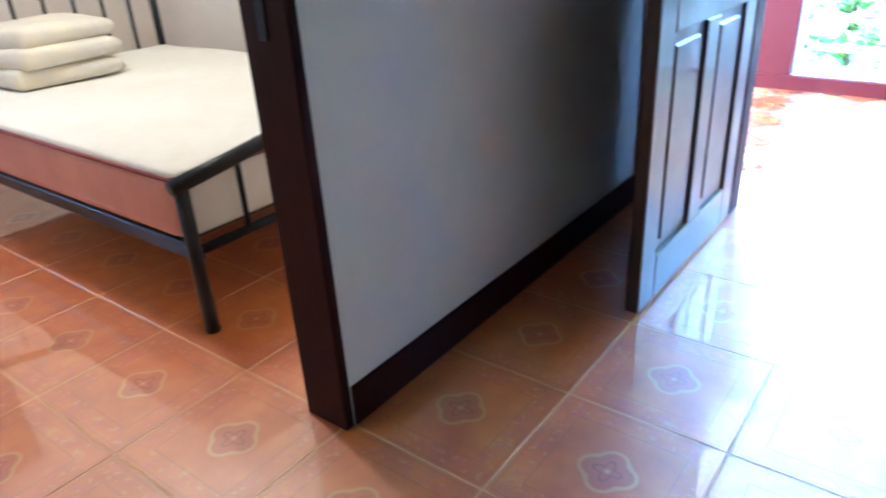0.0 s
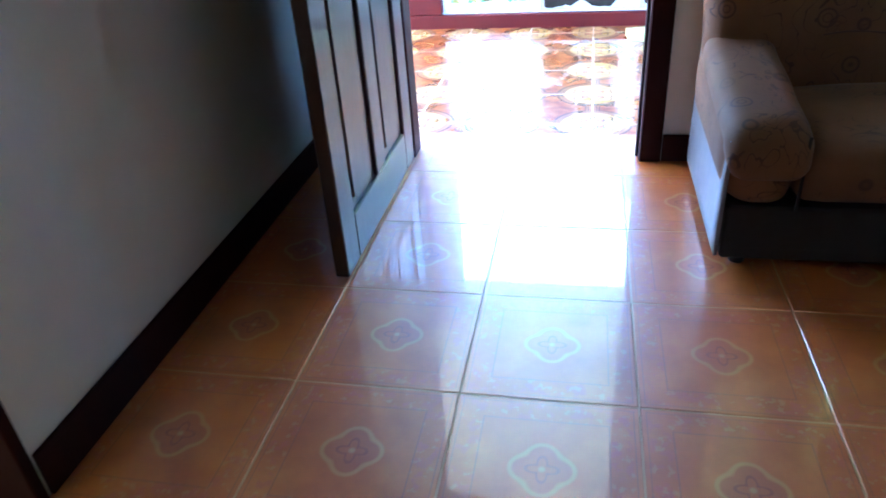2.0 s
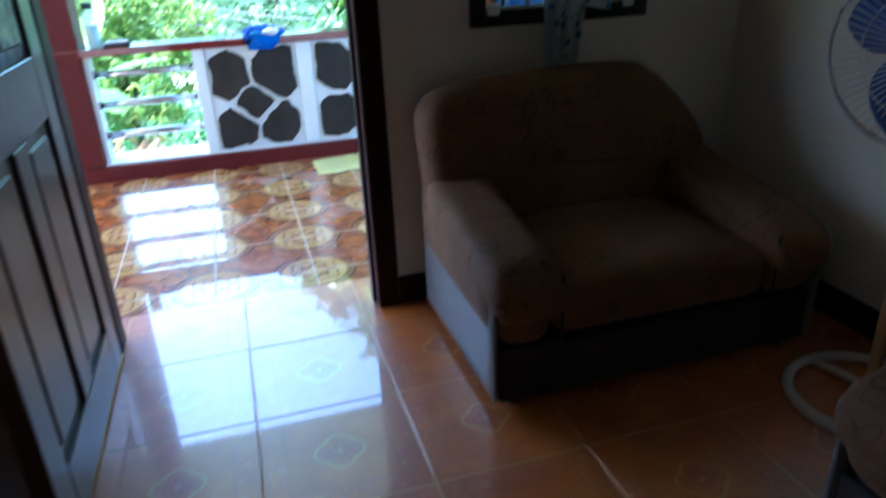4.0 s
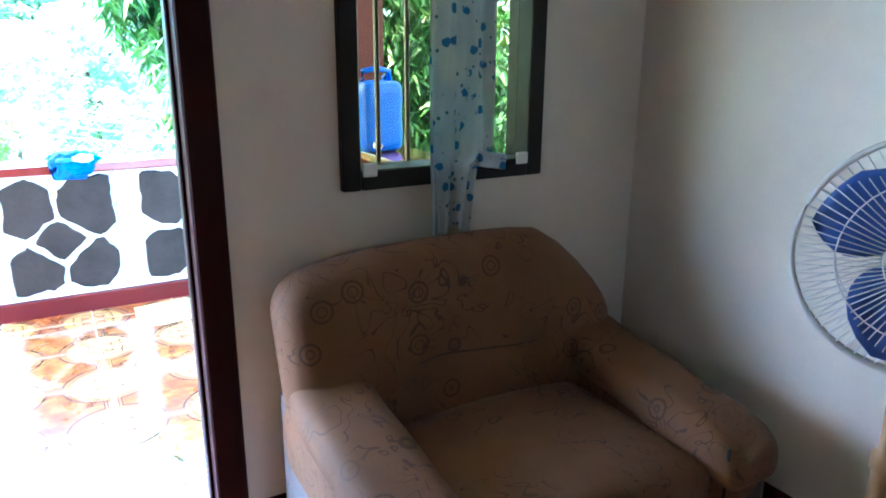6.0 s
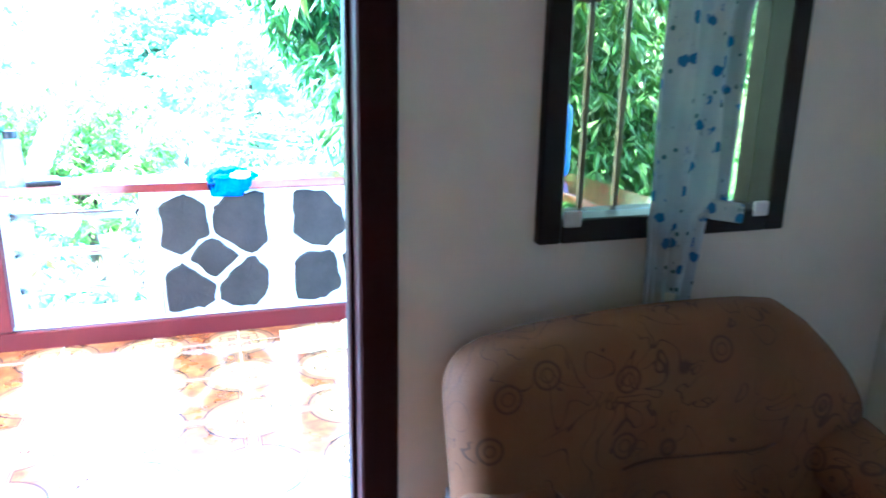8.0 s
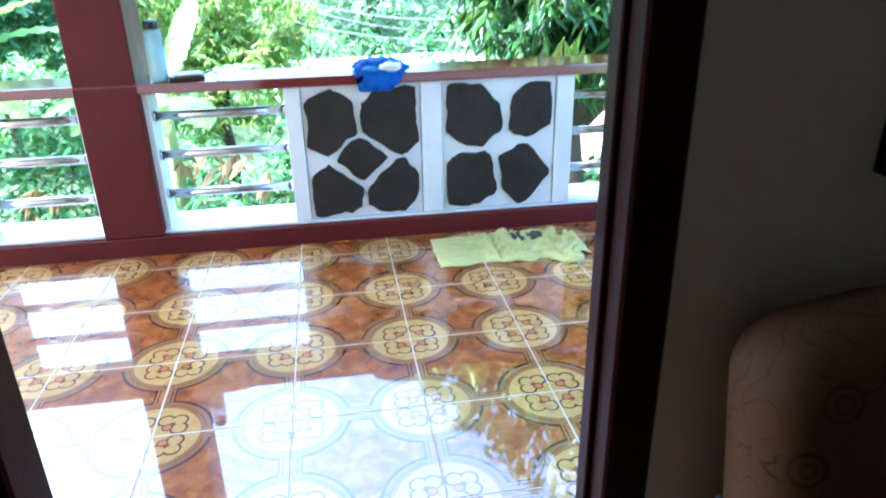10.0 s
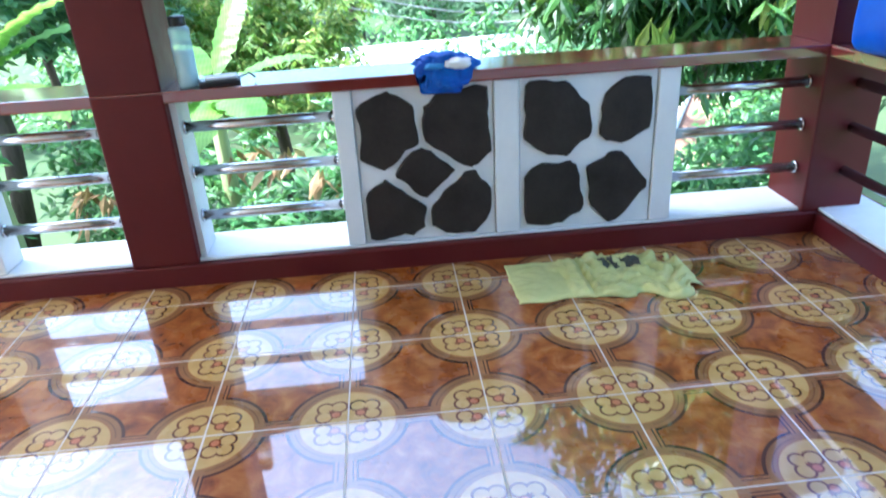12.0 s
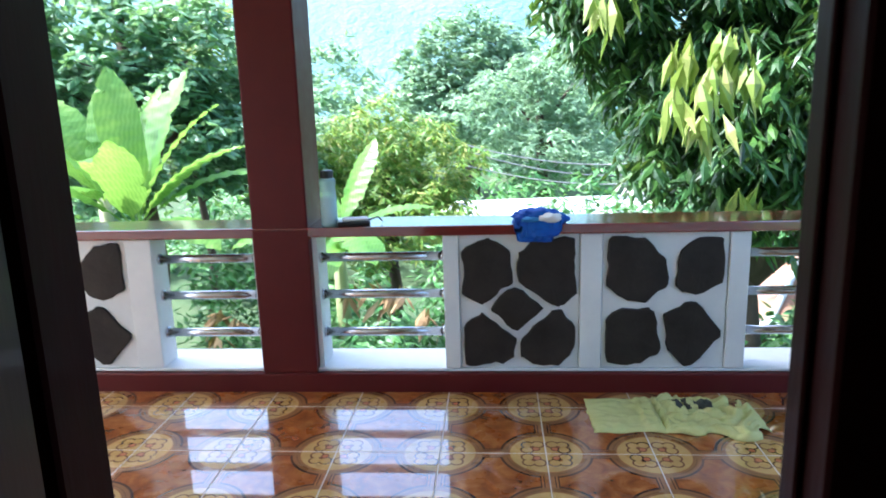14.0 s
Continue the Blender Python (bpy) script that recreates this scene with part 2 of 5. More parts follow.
def living_tile_material():
    """Terracotta-coloured glazed tile with a pale quatrefoil in the middle and a flowered border."""
    m, t, b = material("glazed_quatrefoil_tile", (0.45, 0.18, 0.07), 0.10)
    v = coords(t)
    x, y, _ = split_xy(t, v)
    ax, ay = calc(t, "ABSOLUTE", x), calc(t, "ABSOLUTE", y)
    lobes = []
    for px, py in ((0.034, 0.0), (0.0, 0.034)):
        dx, dy = calc(t, "SUBTRACT", ax, px), calc(t, "SUBTRACT", ay, py)
        lobes.append(calc(t, "SQRT", calc(t, "ADD", calc(t, "MULTIPLY", dx, dx), calc(t, "MULTIPLY", dy, dy))))
    d = calc(t, "SMOOTH_MIN", lobes[0], lobes[1], 0.034)
    obj = t.nodes.new("ShaderNodeObjectInfo")
    shift = t.nodes.new("ShaderNodeVectorMath")
    t.links.new(v, shift.inputs[0])
    cmb = t.nodes.new("ShaderNodeCombineXYZ")
    t.links.new(calc(t, "MULTIPLY", obj.outputs["Random"], 37.0), cmb.inputs[2])
    t.links.new(cmb.outputs[0], shift.inputs[1])
    sv = shift.outputs[0]
    base = ramp(t, noise_out(t, sv, 9.0, 5.0), [(0.3, (0.50, 0.118, 0.003)), (0.55, (0.61, 0.172, 0.008)), (0.75, (0.68, 0.24, 0.02))])
    edge = calc(t, "MAXIMUM", ax, ay)
    border = band(t, edge, 0.135, 0.186, 0.006)
    blot = band(t, noise_out(t, sv, 38.0, 2.0), 0.56, 1.0, 0.05)
    col = mixc(t, calc(t, "MULTIPLY", calc(t, "MULTIPLY", border, blot), 0.55), base, (0.56, 0.13, 0.085))
    blot2 = band(t, noise_out(t, sv, 55.0, 2.0), 0.62, 1.0, 0.03)
    col = mixc(t, calc(t, "MULTIPLY", calc(t, "MULTIPLY", border, blot2), 0.4), col, (0.62, 0.42, 0.16))
    lines = calc(t, "ADD", band(t, edge, 0.1335, 0.1365, 0.001), band(t, edge, 0.1855, 0.188, 0.001), clamp=True)
    col = mixc(t, calc(t, "MULTIPLY", lines, 0.5), col, (0.26, 0.09, 0.04))
    col = mixc(t, calc(t, "MULTIPLY", band(t, d, -1.0, 0.027, 0.002), 0.35), col, (0.40, 0.11, 0.07))
    rad = calc(t, "SQRT", calc(t, "ADD", calc(t, "MULTIPLY", x, x), calc(t, "MULTIPLY", y, y)))
    wave = calc(t, "COSINE", calc(t, "MULTIPLY", calc(t, "ARCTAN2", y, x), 4.0))
    petal = calc(t, "ABSOLUTE", calc(t, "SUBTRACT", rad, calc(t, "ADD", 0.024, calc(t, "MULTIPLY", wave, 0.009))))
    col = mixc(t, calc(t, "MULTIPLY", band(t, petal, -1, 0.0035, 0.0015), 0.7), col, (0.30, 0.060, 0.030))
    col = mixc(t, calc(t, "MULTIPLY", band(t, rad, -1, 0.007, 0.002), 0.6), col, (0.62, 0.42, 0.20))
    col = mixc(t, calc(t, "MULTIPLY", band(t, d, 0.027, 0.036, 0.0025), 0.7), col, (0.64, 0.38, 0.11))
    t.links.new(col, b.inputs["Base Color"])
    b.inputs["IOR"].default_value = 2.15
    b.inputs["Coat Weight"].default_value, b.inputs["Coat IOR"].default_value, b.inputs["Coat Roughness"].default_value = 1.0, 1.9, 0.04
    r = nd(t, "ShaderNodeMapRange", To_Min=0.34, To_Max=0.48)
    t.links.new(noise_out(t, sv, 5.0), r.inputs[0]), t.links.new(r.outputs[0], b.inputs["Roughness"])
    bump(t, b, noise_out(t, sv, 6.0, 2.0), 0.06, 0.002)
    return m


def balcony_tile_material(half):
    """Glazed brown marbled tile: a quarter of a cream medallion in each corner, with dark rings and channels."""
    m, t, b = material("glazed_medallion_tile", (0.30, 0.12, 0.04), 0.10)
    v = coords(t)
    x, y, _ = split_xy(t, v)
    qx = calc(t, "SUBTRACT", half, calc(t, "ABSOLUTE", x))
    qy = calc(t, "SUBTRACT", half, calc(t, "ABSOLUTE", y))
    r = calc(t, "MULTIPLY", calc(t, "SQRT", calc(t, "ADD", calc(t, "MULTIPLY", qx, qx), calc(t, "MULTIPLY", qy, qy))), 0.83)
    ang = calc(t, "ARCTAN2", qy, qx)
    lo, hi = calc(t, "MINIMUM", qx, qy), calc(t, "MAXIMUM", qx, qy)
    obj = t.nodes.new("ShaderNodeObjectInfo")
    cmb = t.nodes.new("ShaderNodeCombineXYZ")
    t.links.new(calc(t, "MULTIPLY", obj.outputs["Random"], 41.0), cmb.inputs[2])
    shift = t.nodes.new("ShaderNodeVectorMath")
    t.links.new(v, shift.inputs[0]), t.links.new(cmb.outputs[0], shift.inputs[1])
    sv = shift.outputs[0]
    col = ramp(t, noise_out(t, sv, 13.0, 5.0, 0.6, 0.6), [(0.28, (0.17, 0.036, 0.006)), (0.48, (0.35, 0.098, 0.016)), (0.64, (0.49, 0.178, 0.042)), (0.8, (0.60, 0.28, 0.09))])
    cream = ramp(t, noise_out(t, sv, 20.0), [(0.3, (0.58, 0.35, 0.11)), (0.7, (0.67, 0.43, 0.155))])
    rust = (0.26, 0.055, 0.012)
    dark = (0.065, 0.018, 0.008)
    # channels that join the medallions along the joints
    far = band(t, r, 0.135, 5.0, 0.004)
    col = mixc(t, calc(t, "MULTIPLY", calc(t, "MULTIPLY", band(t, lo, -1, 0.030, 0.001), far), 0.45), col, (0.42, 0.22, 0.10))
    col = mixc(t, calc(t, "MULTIPLY", calc(t, "ADD", band(t, lo, 0.018, 0.022, 0.0008), band(t, lo, 0.029, 0.034, 0.0008)), far), col, dark)
    # rings
    gap = band(t, lo, 0.032, 5.0, 0.001)
    col = mixc(t, calc(t, "MULTIPLY", band(t, r, 0.116, 0.139, 0.002), 0.8), col, (0.31, 0.155, 0.058))
    col = mixc(t, calc(t, "MULTIPLY", band(t, r, 0.139, 0.147, 0.001), gap), col, dark)
    col = mixc(t, calc(t, "MULTIPLY", band(t, r, 0.124, 0.127, 0.001), gap), col, (0.20, 0.08, 0.03))
    col = mixc(t, band(t, r, -1, 0.114, 0.0015), col, cream)
    # one trefoil of dark lines in each quarter, with a pink dot
    leaves = []
    for px, py in ((0.070, 0.028), (0.028, 0.070), (0.067, 0.067)):
        dx, dy = calc(t, "SUBTRACT", qx, px), calc(t, "SUBTRACT", qy, py)
        leaves.append(calc(t, "SQRT", calc(t, "ADD", calc(t, "MULTIPLY", dx, dx), calc(t, "MULTIPLY", dy, dy))))
    tre = calc(t, "MINIMUM", calc(t, "MINIMUM", leaves[0], leaves[1]), leaves[2])
    away = band(t, calc(t, "ADD", qx, qy), 0.052, 5, 0.002)
    col = mixc(t, calc(t, "MULTIPLY", band(t, tre, 0.0205, 0.0275, 0.0012), away), col, (0.17, 0.048, 0.012))
    stalk = calc(t, "MULTIPLY", band(t, calc(t, "ABSOLUTE", calc(t, "SUBTRACT", qx, qy)), -1, 0.0045, 0.001), band(t, r, 0.045, 0.066, 0.002))
    col = mixc(t, stalk, col, rust)
    dx, dy = calc(t, "SUBTRACT", qx, 0.036), calc(t, "SUBTRACT", qy, 0.036)
    dot = calc(t, "SQRT", calc(t, "ADD", calc(t, "MULTIPLY", dx, dx), calc(t, "MULTIPLY", dy, dy)))
    col = mixc(t, band(t, dot, -1, 0.017, 0.001), col, (0.22, 0.06, 0.018))
    col = mixc(t, band(t, dot, -1, 0.0115, 0.001), col, (0.58, 0.20, 0.09))
    t.links.new(col, b.inputs["Base Color"])
    b.inputs["IOR"].default_value = 1.35
    b.inputs["Coat Weight"].default_value, b.inputs["Coat IOR"].default_value, b.inputs["Coat Roughness"].default_value = 1.0, 2.2, 0.03
    rr = nd(t, "ShaderNodeMapRange", To_Min=0.22, To_Max=0.34)
    t.links.new(noise_out(t, sv, 6.0), rr.inputs[0]), t.links.new(rr.outputs[0], b.inputs["Roughness"])
    bump(t, b, noise_out(t, sv, 5.0, 2.0), 0.05, 0.002)
    return m


def sofa_material():
    """Woven tan upholstery with brown rings and curls."""
    m, t, b = material("ring_patterned_upholstery", (0.25, 0.14, 0.08), 0.75)
    v = coords(t)
    vo = nd(t, "ShaderNodeTexVoronoi", Scale=7.5, Randomness=0.55)
    warp = t.nodes.new("ShaderNodeVectorMath")
    warp.operation = "SCALE"
    warp.inputs["Scale"].default_value = 1.0
    t.links.new(v, warp.inputs[0]), t.links.new(warp.outputs[0], vo.inputs["Vector"])
    ring = calc(t, "ADD", band(t, vo.outputs["Distance"], 0.175, 0.22, 0.015), band(t, vo.outputs["Distance"], 0.085, 0.11, 0.015), clamp=True)
    pick = nd(t, "ShaderNodeSeparateColor")
    t.links.new(vo.outputs["Color"], pick.inputs[0])
    ring = calc(t, "MULTIPLY", ring, band(t, pick.outputs[0], 0.1, 2.0, 0.01))
    curl = band(t, noise_out(t, v, 9.0, 1.0, 0.5, 1.8), 0.488, 0.512, 0.004)
    curl = calc(t, "MULTIPLY", curl, band(t, noise_out(t, v, 5.0, 1.0), 0.44, 2.0, 0.03))
    base = ramp(t, noise_out(t, v, 4.0, 6.0), [(0.3, (0.130, 0.056, 0.019)), (0.7, (0.205, 0.096, 0.036))])
    col = mixc(t, calc(t, "MULTIPLY", calc(t, "MAXIMUM", ring, curl), 0.85), base, (0.060, 0.026, 0.014))
    t.links.new(col, b.inputs["Base Color"])
    b.inputs["Sheen Weight"].default_value = 0.06
    bump(t, b, noise_out(t, v, 160.0, 2.0), 0.25, 0.002)
    return m


def curtain_material():
    m, t, b = material("flowered_curtain", (0.6, 0.68, 0.72), 0.8)
    v = coords(t)
    vo = nd(t, "ShaderNodeTexVoronoi", Scale=24.0, Randomness=0.8)
    t.links.new(v, vo.inputs["Vector"])
    pick = nd(t, "ShaderNodeSeparateColor")
    t.links.new(vo.outputs["Color"], pick.inputs[0])
    d = calc(t, "ADD", vo.outputs["Distance"], calc(t, "MULTIPLY", calc(t, "SUBTRACT", noise_out(t, v, 70.0, 1.0), 0.5), 0.35))
    flower = calc(t, "MULTIPLY", band(t, d, -1, 0.29, 0.03), band(t, pick.outputs[0], 0.12, 2, 0.01))
    base = ramp(t, noise_out(t, v, 6.0), [(0.35, (0.50, 0.60, 0.66)), (0.7, (0.70, 0.75, 0.77))])
    vo2 = nd(t, "ShaderNodeTexVoronoi", Scale=42.0)
    t.links.new(v, vo2.inputs["Vector"])
    sprig = calc(t, "MULTIPLY", band(t, vo2.outputs["Distance"], -1, 0.22, 0.03), band(t, noise_out(t, v, 11.0, 1.0), 0.50, 2, 0.03))
    col = mixc(t, sprig, base, (0.10, 0.22, 0.30))
    col = mixc(t, flower, col, (0.06, 0.22, 0.52))
    t.links.new(col, b.inputs["Base Color"])
    tr = t.nodes.new("ShaderNodeBsdfTranslucent")
    t.links.new(col, tr.inputs[0])
    mx = t.nodes.new("ShaderNodeMixShader")
    mx.inputs[0].default_value = 0.35
    t.links.new(b.outputs[0], mx.inputs[1]), t.links.new(tr.outputs[0], mx.inputs[2])
    t.links.new(mx.outputs[0], t.nodes["Material Output"].inputs[0])
    bump(t, b, noise_out(t, v, 250.0, 2.0), 0.15, 0.001)
    return m


T, BT = 0.40, 0.405            # tile modules indoors and on the balcony
M_TILE, M_BTILE = living_tile_material(), balcony_tile_material(BT / 2)
M_SOFA, M_CURTAIN = sofa_material(), curtain_material()
M_BOTTLE, bottle_tree, bottle_shader = material("bluish_clear_plastic", (0.62, 0.84, 0.92), 0.12)
bottle_shader.inputs["Alpha"].default_value = 0.45
M_SHIRT = varied("lime_yellow_cotton", (0.60, 0.60, 0.22), (0.70, 0.69, 0.32), 0.9, 5.0, bump_scale=150, bump_strength=0.3)
M_PRINT = varied("faded_dark_print", (0.05, 0.05, 0.04), (0.12, 0.12, 0.09), 0.9, 20.0)
# the lighter blue in the mix paints the cloth's cyan highlights
M_BLUECLOTH = varied("royal_blue_cloth", (0.004, 0.045, 0.36), (0.012, 0.13, 0.52), 0.7, 8.0, bump_scale=30, bump_strength=0.5, distance=0.005)
M_WHITECLOTH = varied("white_cloth", (0.70, 0.72, 0.75), (0.85, 0.85, 0.86), 0.8, 8.0)


# ---- building helpers ----
def link_mesh(name, me, mat, parent=None, label="", smooth=False):
    if mat and not me.materials:
        me.materials.append(mat)
    if smooth:
        me.polygons.foreach_set("use_smooth", [True] * len(me.polygons))
    ob = new(name, me)
    if parent:
        ob.parent = parent
    if label:
        ob["label"] = label
    return ob


def part(name, bm, mat, parent=None, label="", smooth=False):
    me = bpy.data.meshes.new(name)
    bm.normal_update()
    bm.to_mesh(me)
    bm.free()
    return link_mesh(name, me, mat, parent, label, smooth)


def thing(name, label, category, at=(0, 0, 0), turn=0.0, group="", kind=""):
    ob = new(name)
    ob.empty_display_size = 0.1
    ob.matrix_basis = pose(*at, 0, 0, turn)
    return tagged(ob, label, category, group, kind)


def add_box(bm, x0, x1, y0, y1, z0, z1, bevel=0.0, segments=1):
    r = bmesh.ops.create_cube(bm, size=1.0, matrix=Matrix.LocRotScale(((x0 + x1) / 2, (y0 + y1) / 2, (z0 + z1) / 2), None, (abs(x1 - x0), abs(y1 - y0), abs(z1 - z0))))
    if bevel:
        es = list({e for v in r["verts"] for e in v.link_edges})
        bmesh.ops.bevel(bm, geom=es, offset=bevel, segments=segments, affect='EDGES', profile=0.6)


def box(x0, x1, y0, y1, z0, z1, bevel=0.0, segments=1):
    bm = bmesh.new()
    add_box(bm, x0, x1, y0, y1, z0, z1, bevel, segments)
    return bm


def structure(name, bm, mat, label, category=""):
    return tagged(part(name, bm, mat), label, category or name.split("_")[0], kind="structure")


def soft_box(x0, x1, y0, y1, z0, z1, r, n=9, warp=None):
    """A cushion-like box with edges rounded by r; warp moves each corner point."""
    bm = bmesh.new()
    bmesh.ops.create_cube(bm, size=2.0)
    bmesh.ops.subdivide_edges(bm, edges=bm.edges[:], cuts=n, use_grid_fill=True)
    c = Vector(((x0 + x1) / 2, (y0 + y1) / 2, (z0 + z1) / 2))
    h = Vector(((x1 - x0) / 2, (y1 - y0) / 2, (z1 - z0) / 2))
    for v in bm.verts:
        # denser near the edges
        q = Vector([math.copysign(1 - (1 - abs(a)) ** 1.6, a) * s for a, s in zip(v.co, h)])
        inner = Vector([max(-(s - r), min(s - r, a)) for a, s in zip(q, h)])
        d = q - inner
        v.co = c + inner + (d.normalized() * r if d.length > 1e-6 else Vector())
        if warp:
            v.co = Vector(warp(*v.co))
    return bm


def tube(points, radius, sides=8, closed=False, taper=None):
    """A tube along a line of points."""
    bm = bmesh.new()
    pts = [Vector(p) for p in points]
    rings = []
    for i, p in enumerate(pts):
        a, b = pts[i - 1 if i or closed else 0], pts[(i + 1) % len(pts) if closed or i + 1 < len(pts) else i]
        d = (b - a).normalized()
        side = d.cross(Vector((0, 0, 1)) if abs(d.z) < 0.95 else Vector((1, 0, 0))).normalized()
        up = side.cross(d)
        rr = radius * (taper(i / max(1, len(pts) - 1)) if taper else 1)
        rings.append([bm.verts.new(p + rr * (math.cos(k * 2 * math.pi / sides) * side + math.sin(k * 2 * math.pi / sides) * up)) for k in range(sides)])
    for i in range(len(rings) - (0 if closed else 1)):
        ra, rb = rings[i], rings[(i + 1) % len(rings)]
        for k in range(sides):
            bm.faces.new((ra[k], ra[(k + 1) % sides], rb[(k + 1) % sides], rb[k]))
    if not closed:
        bm.faces.new(rings[0][::-1]), bm.faces.new(rings[-1])
    return bm


def lathe(profile, sides=24, cx=0.0, cy=0.0):
    """A turned body; profile: (radius, height) from bottom to top."""
    bm = bmesh.new()
    rings = [[bm.verts.new((cx + r * math.cos(k * 2 * math.pi / sides), cy + r * math.sin(k * 2 * math.pi / sides), z)) for k in range(sides)] for r, z in profile]
    for a, b in zip(rings, rings[1:]):
        for k in range(sides):
            bm.faces.new((a[k], a[(k + 1) % sides], b[(k + 1) % sides], b[k]))
    bm.faces.new(rings[0][::-1]), bm.faces.new(rings[-1])
    return bm


def wall_with_holes(along, a0, a1, d0, d1, z0, z1, holes):
    """A wall along x or y from a0 to a1, d0 to d1 thick, with holes (a0, a1, z0, z1) right through, side by side."""
    bm = bmesh.new()

    def piece(p, q, lo, hi):
        if q - p > 1e-4 and hi - lo > 1e-4:
            add_box(bm, *((p, q, d0, d1) if along == "x" else (d0, d1, p, q)), lo, hi)
    at = a0
    for h0, h1, k0, k1 in sorted(holes):
        piece(at, h0, z0, z1)
        piece(h0, h1, z0, k0)
        piece(h0, h1, k1, z1)
        at = h1
    piece(at, a1, z0, z1)
    return bm


# ---- the plan ----
FLOOR, BALC = 0.0, -0.055
WX0, WX1 = -0.785, 1.865         # living room's side walls
WY = 0.945                      # inner face of the balcony wall
WY2 = 1.040                     # its outer face
BACK = -3.45
TOP = 2.70
DOOR_L, DOOR_R = -0.398, 0.462
KERB = 3.238                     # inner face of the balcony's kerb
BR = 1.84                       # inner face of its right-hand kerb
BL = -4.2
BED_X, BED_Y0 = -4.5, -2.6

structure("wall_front", wall_with_holes("x", BED_X - 0.15, WX1 + 0.15, WY, WY2, -0.2, TOP, [(DOOR_L - 0.045, DOOR_R + 0.045, -0.19, 2.11), (0.888, 1.422, 0.988, 2.0)]), M_WALL, "cream painted plaster wall with a doorway and a window", "wall")
structure("wall_side", wall_with_holes("y", BACK, WY - 0.004, WX0 - 0.125, WX0, -0.2, TOP, [(-1.70, -0.7995, -0.19, 2.08)]), M_WALL, "cream painted partition wall with the bedroom doorway", "wall")
structure("wall_right", box(WX1, WX1 + 0.15, BACK, WY - 0.004, -0.2, TOP), M_WALL, "cream painted plaster side wall", "wall")
structure("wall_back", wall_with_holes("x", WX0 - 0.12, WX1 + 0.15, BACK - 0.15, BACK - 0.004, -0.2, TOP, []), M_WALL, "cream painted plaster wall", "wall")
structure("bedroom_wall_end", wall_with_holes("y", BED_Y0, WY - 0.004, BED_X - 0.15, BED_X, -0.2, TOP, [(-2.15, -1.35, 0.95, 1.95)]), M_WALL, "cream painted bedroom wall with a wide window opening", "wall")
structure("bedroom_wall_back", box(BED_X - 0.15, WX0 - 0.124, BED_Y0 - 0.15, BED_Y0 - 0.004, -0.2, TOP), M_WALL, "cream painted bedroom wall", "wall")
structure("ceiling", box(BED_X - 0.15, WX1 + 0.15, BACK - 0.15, WY2, TOP + 0.004, TOP + 0.12), M_CEILING, "white painted ceiling", "ceiling")
structure("ceiling_balcony", box(BL - 0.3, BR + 0.45, WY2 + 0.004, KERB + 0.75, 2.62, 2.74), M_CEILING, "white painted balcony ceiling", "ceiling")
floor_in = structure("floor", box(BED_X, WX1, BACK, WY2 + 0.15, -0.2, -0.0008), M_GROUT_IN, "glossy terracotta floor tiles with pale quatrefoils", "floor")
floor_out = structure("floor_balcony", box(BL, BR + 0.3, WY2 + 0.154, KERB + 0.3, BALC - 0.2, BALC - 0.0008), M_GROUT, "glossy brown balcony tiles with cream medallions", "floor")


def baseboard(name, bm):
    return structure(name, bm, M_TRIM, "dark red-brown wooden baseboard", "baseboard")


baseboard("baseboard_side", box(WX0, WX0 + 0.012, -0.795, WY - 0.018, 0.001, 0.115, 0.003))
baseboard("baseboard_front", box(DOOR_R + 0.081, WX1 - 0.018, WY - 0.014, WY - 0.001, 0.001, 0.105, 0.003))
baseboard("baseboard_corner", box(WX0 + 0.016, DOOR_L - 0.088, WY - 0.014, WY - 0.001, 0.001, 0.105, 0.003))
baseboard("baseboard_right", box(WX1 - 0.014, WX1 - 0.001, BACK, WY - 0.002, 0.001, 0.105, 0.003))

# balcony door: frame and leaf
frame_1 = thing("door_frame", "dark red-brown varnished door frame", "door frame", (0, WY, 0), kind="structure")
for x0, x1 in ((DOOR_L - 0.085, DOOR_L), (DOOR_R, DOOR_R + 0.078)):
    part("jamb", box(x0, x1, -0.022, 0.080, 0.0, 2.07, 0.005), M_TRIM, frame_1)
part("head", box(DOOR_L - 0.085, DOOR_R + 0.078, -0.022, 0.080, 2.071, 2.155, 0.005), M_TRIM, frame_1)
part("stop_strip", box(DOOR_R - 0.010, DOOR_R - 0.001, 0.03, 0.07, 0.0, 2.068, 0.003), M_TRIM, frame_1)

LEAF_W, LEAF_T = 0.866, 0.042
leaf = thing("door_1", "dark varnished panelled wooden door standing wide open", "door", (-0.419, WY - 0.048, 0.012), -90, kind="structure")


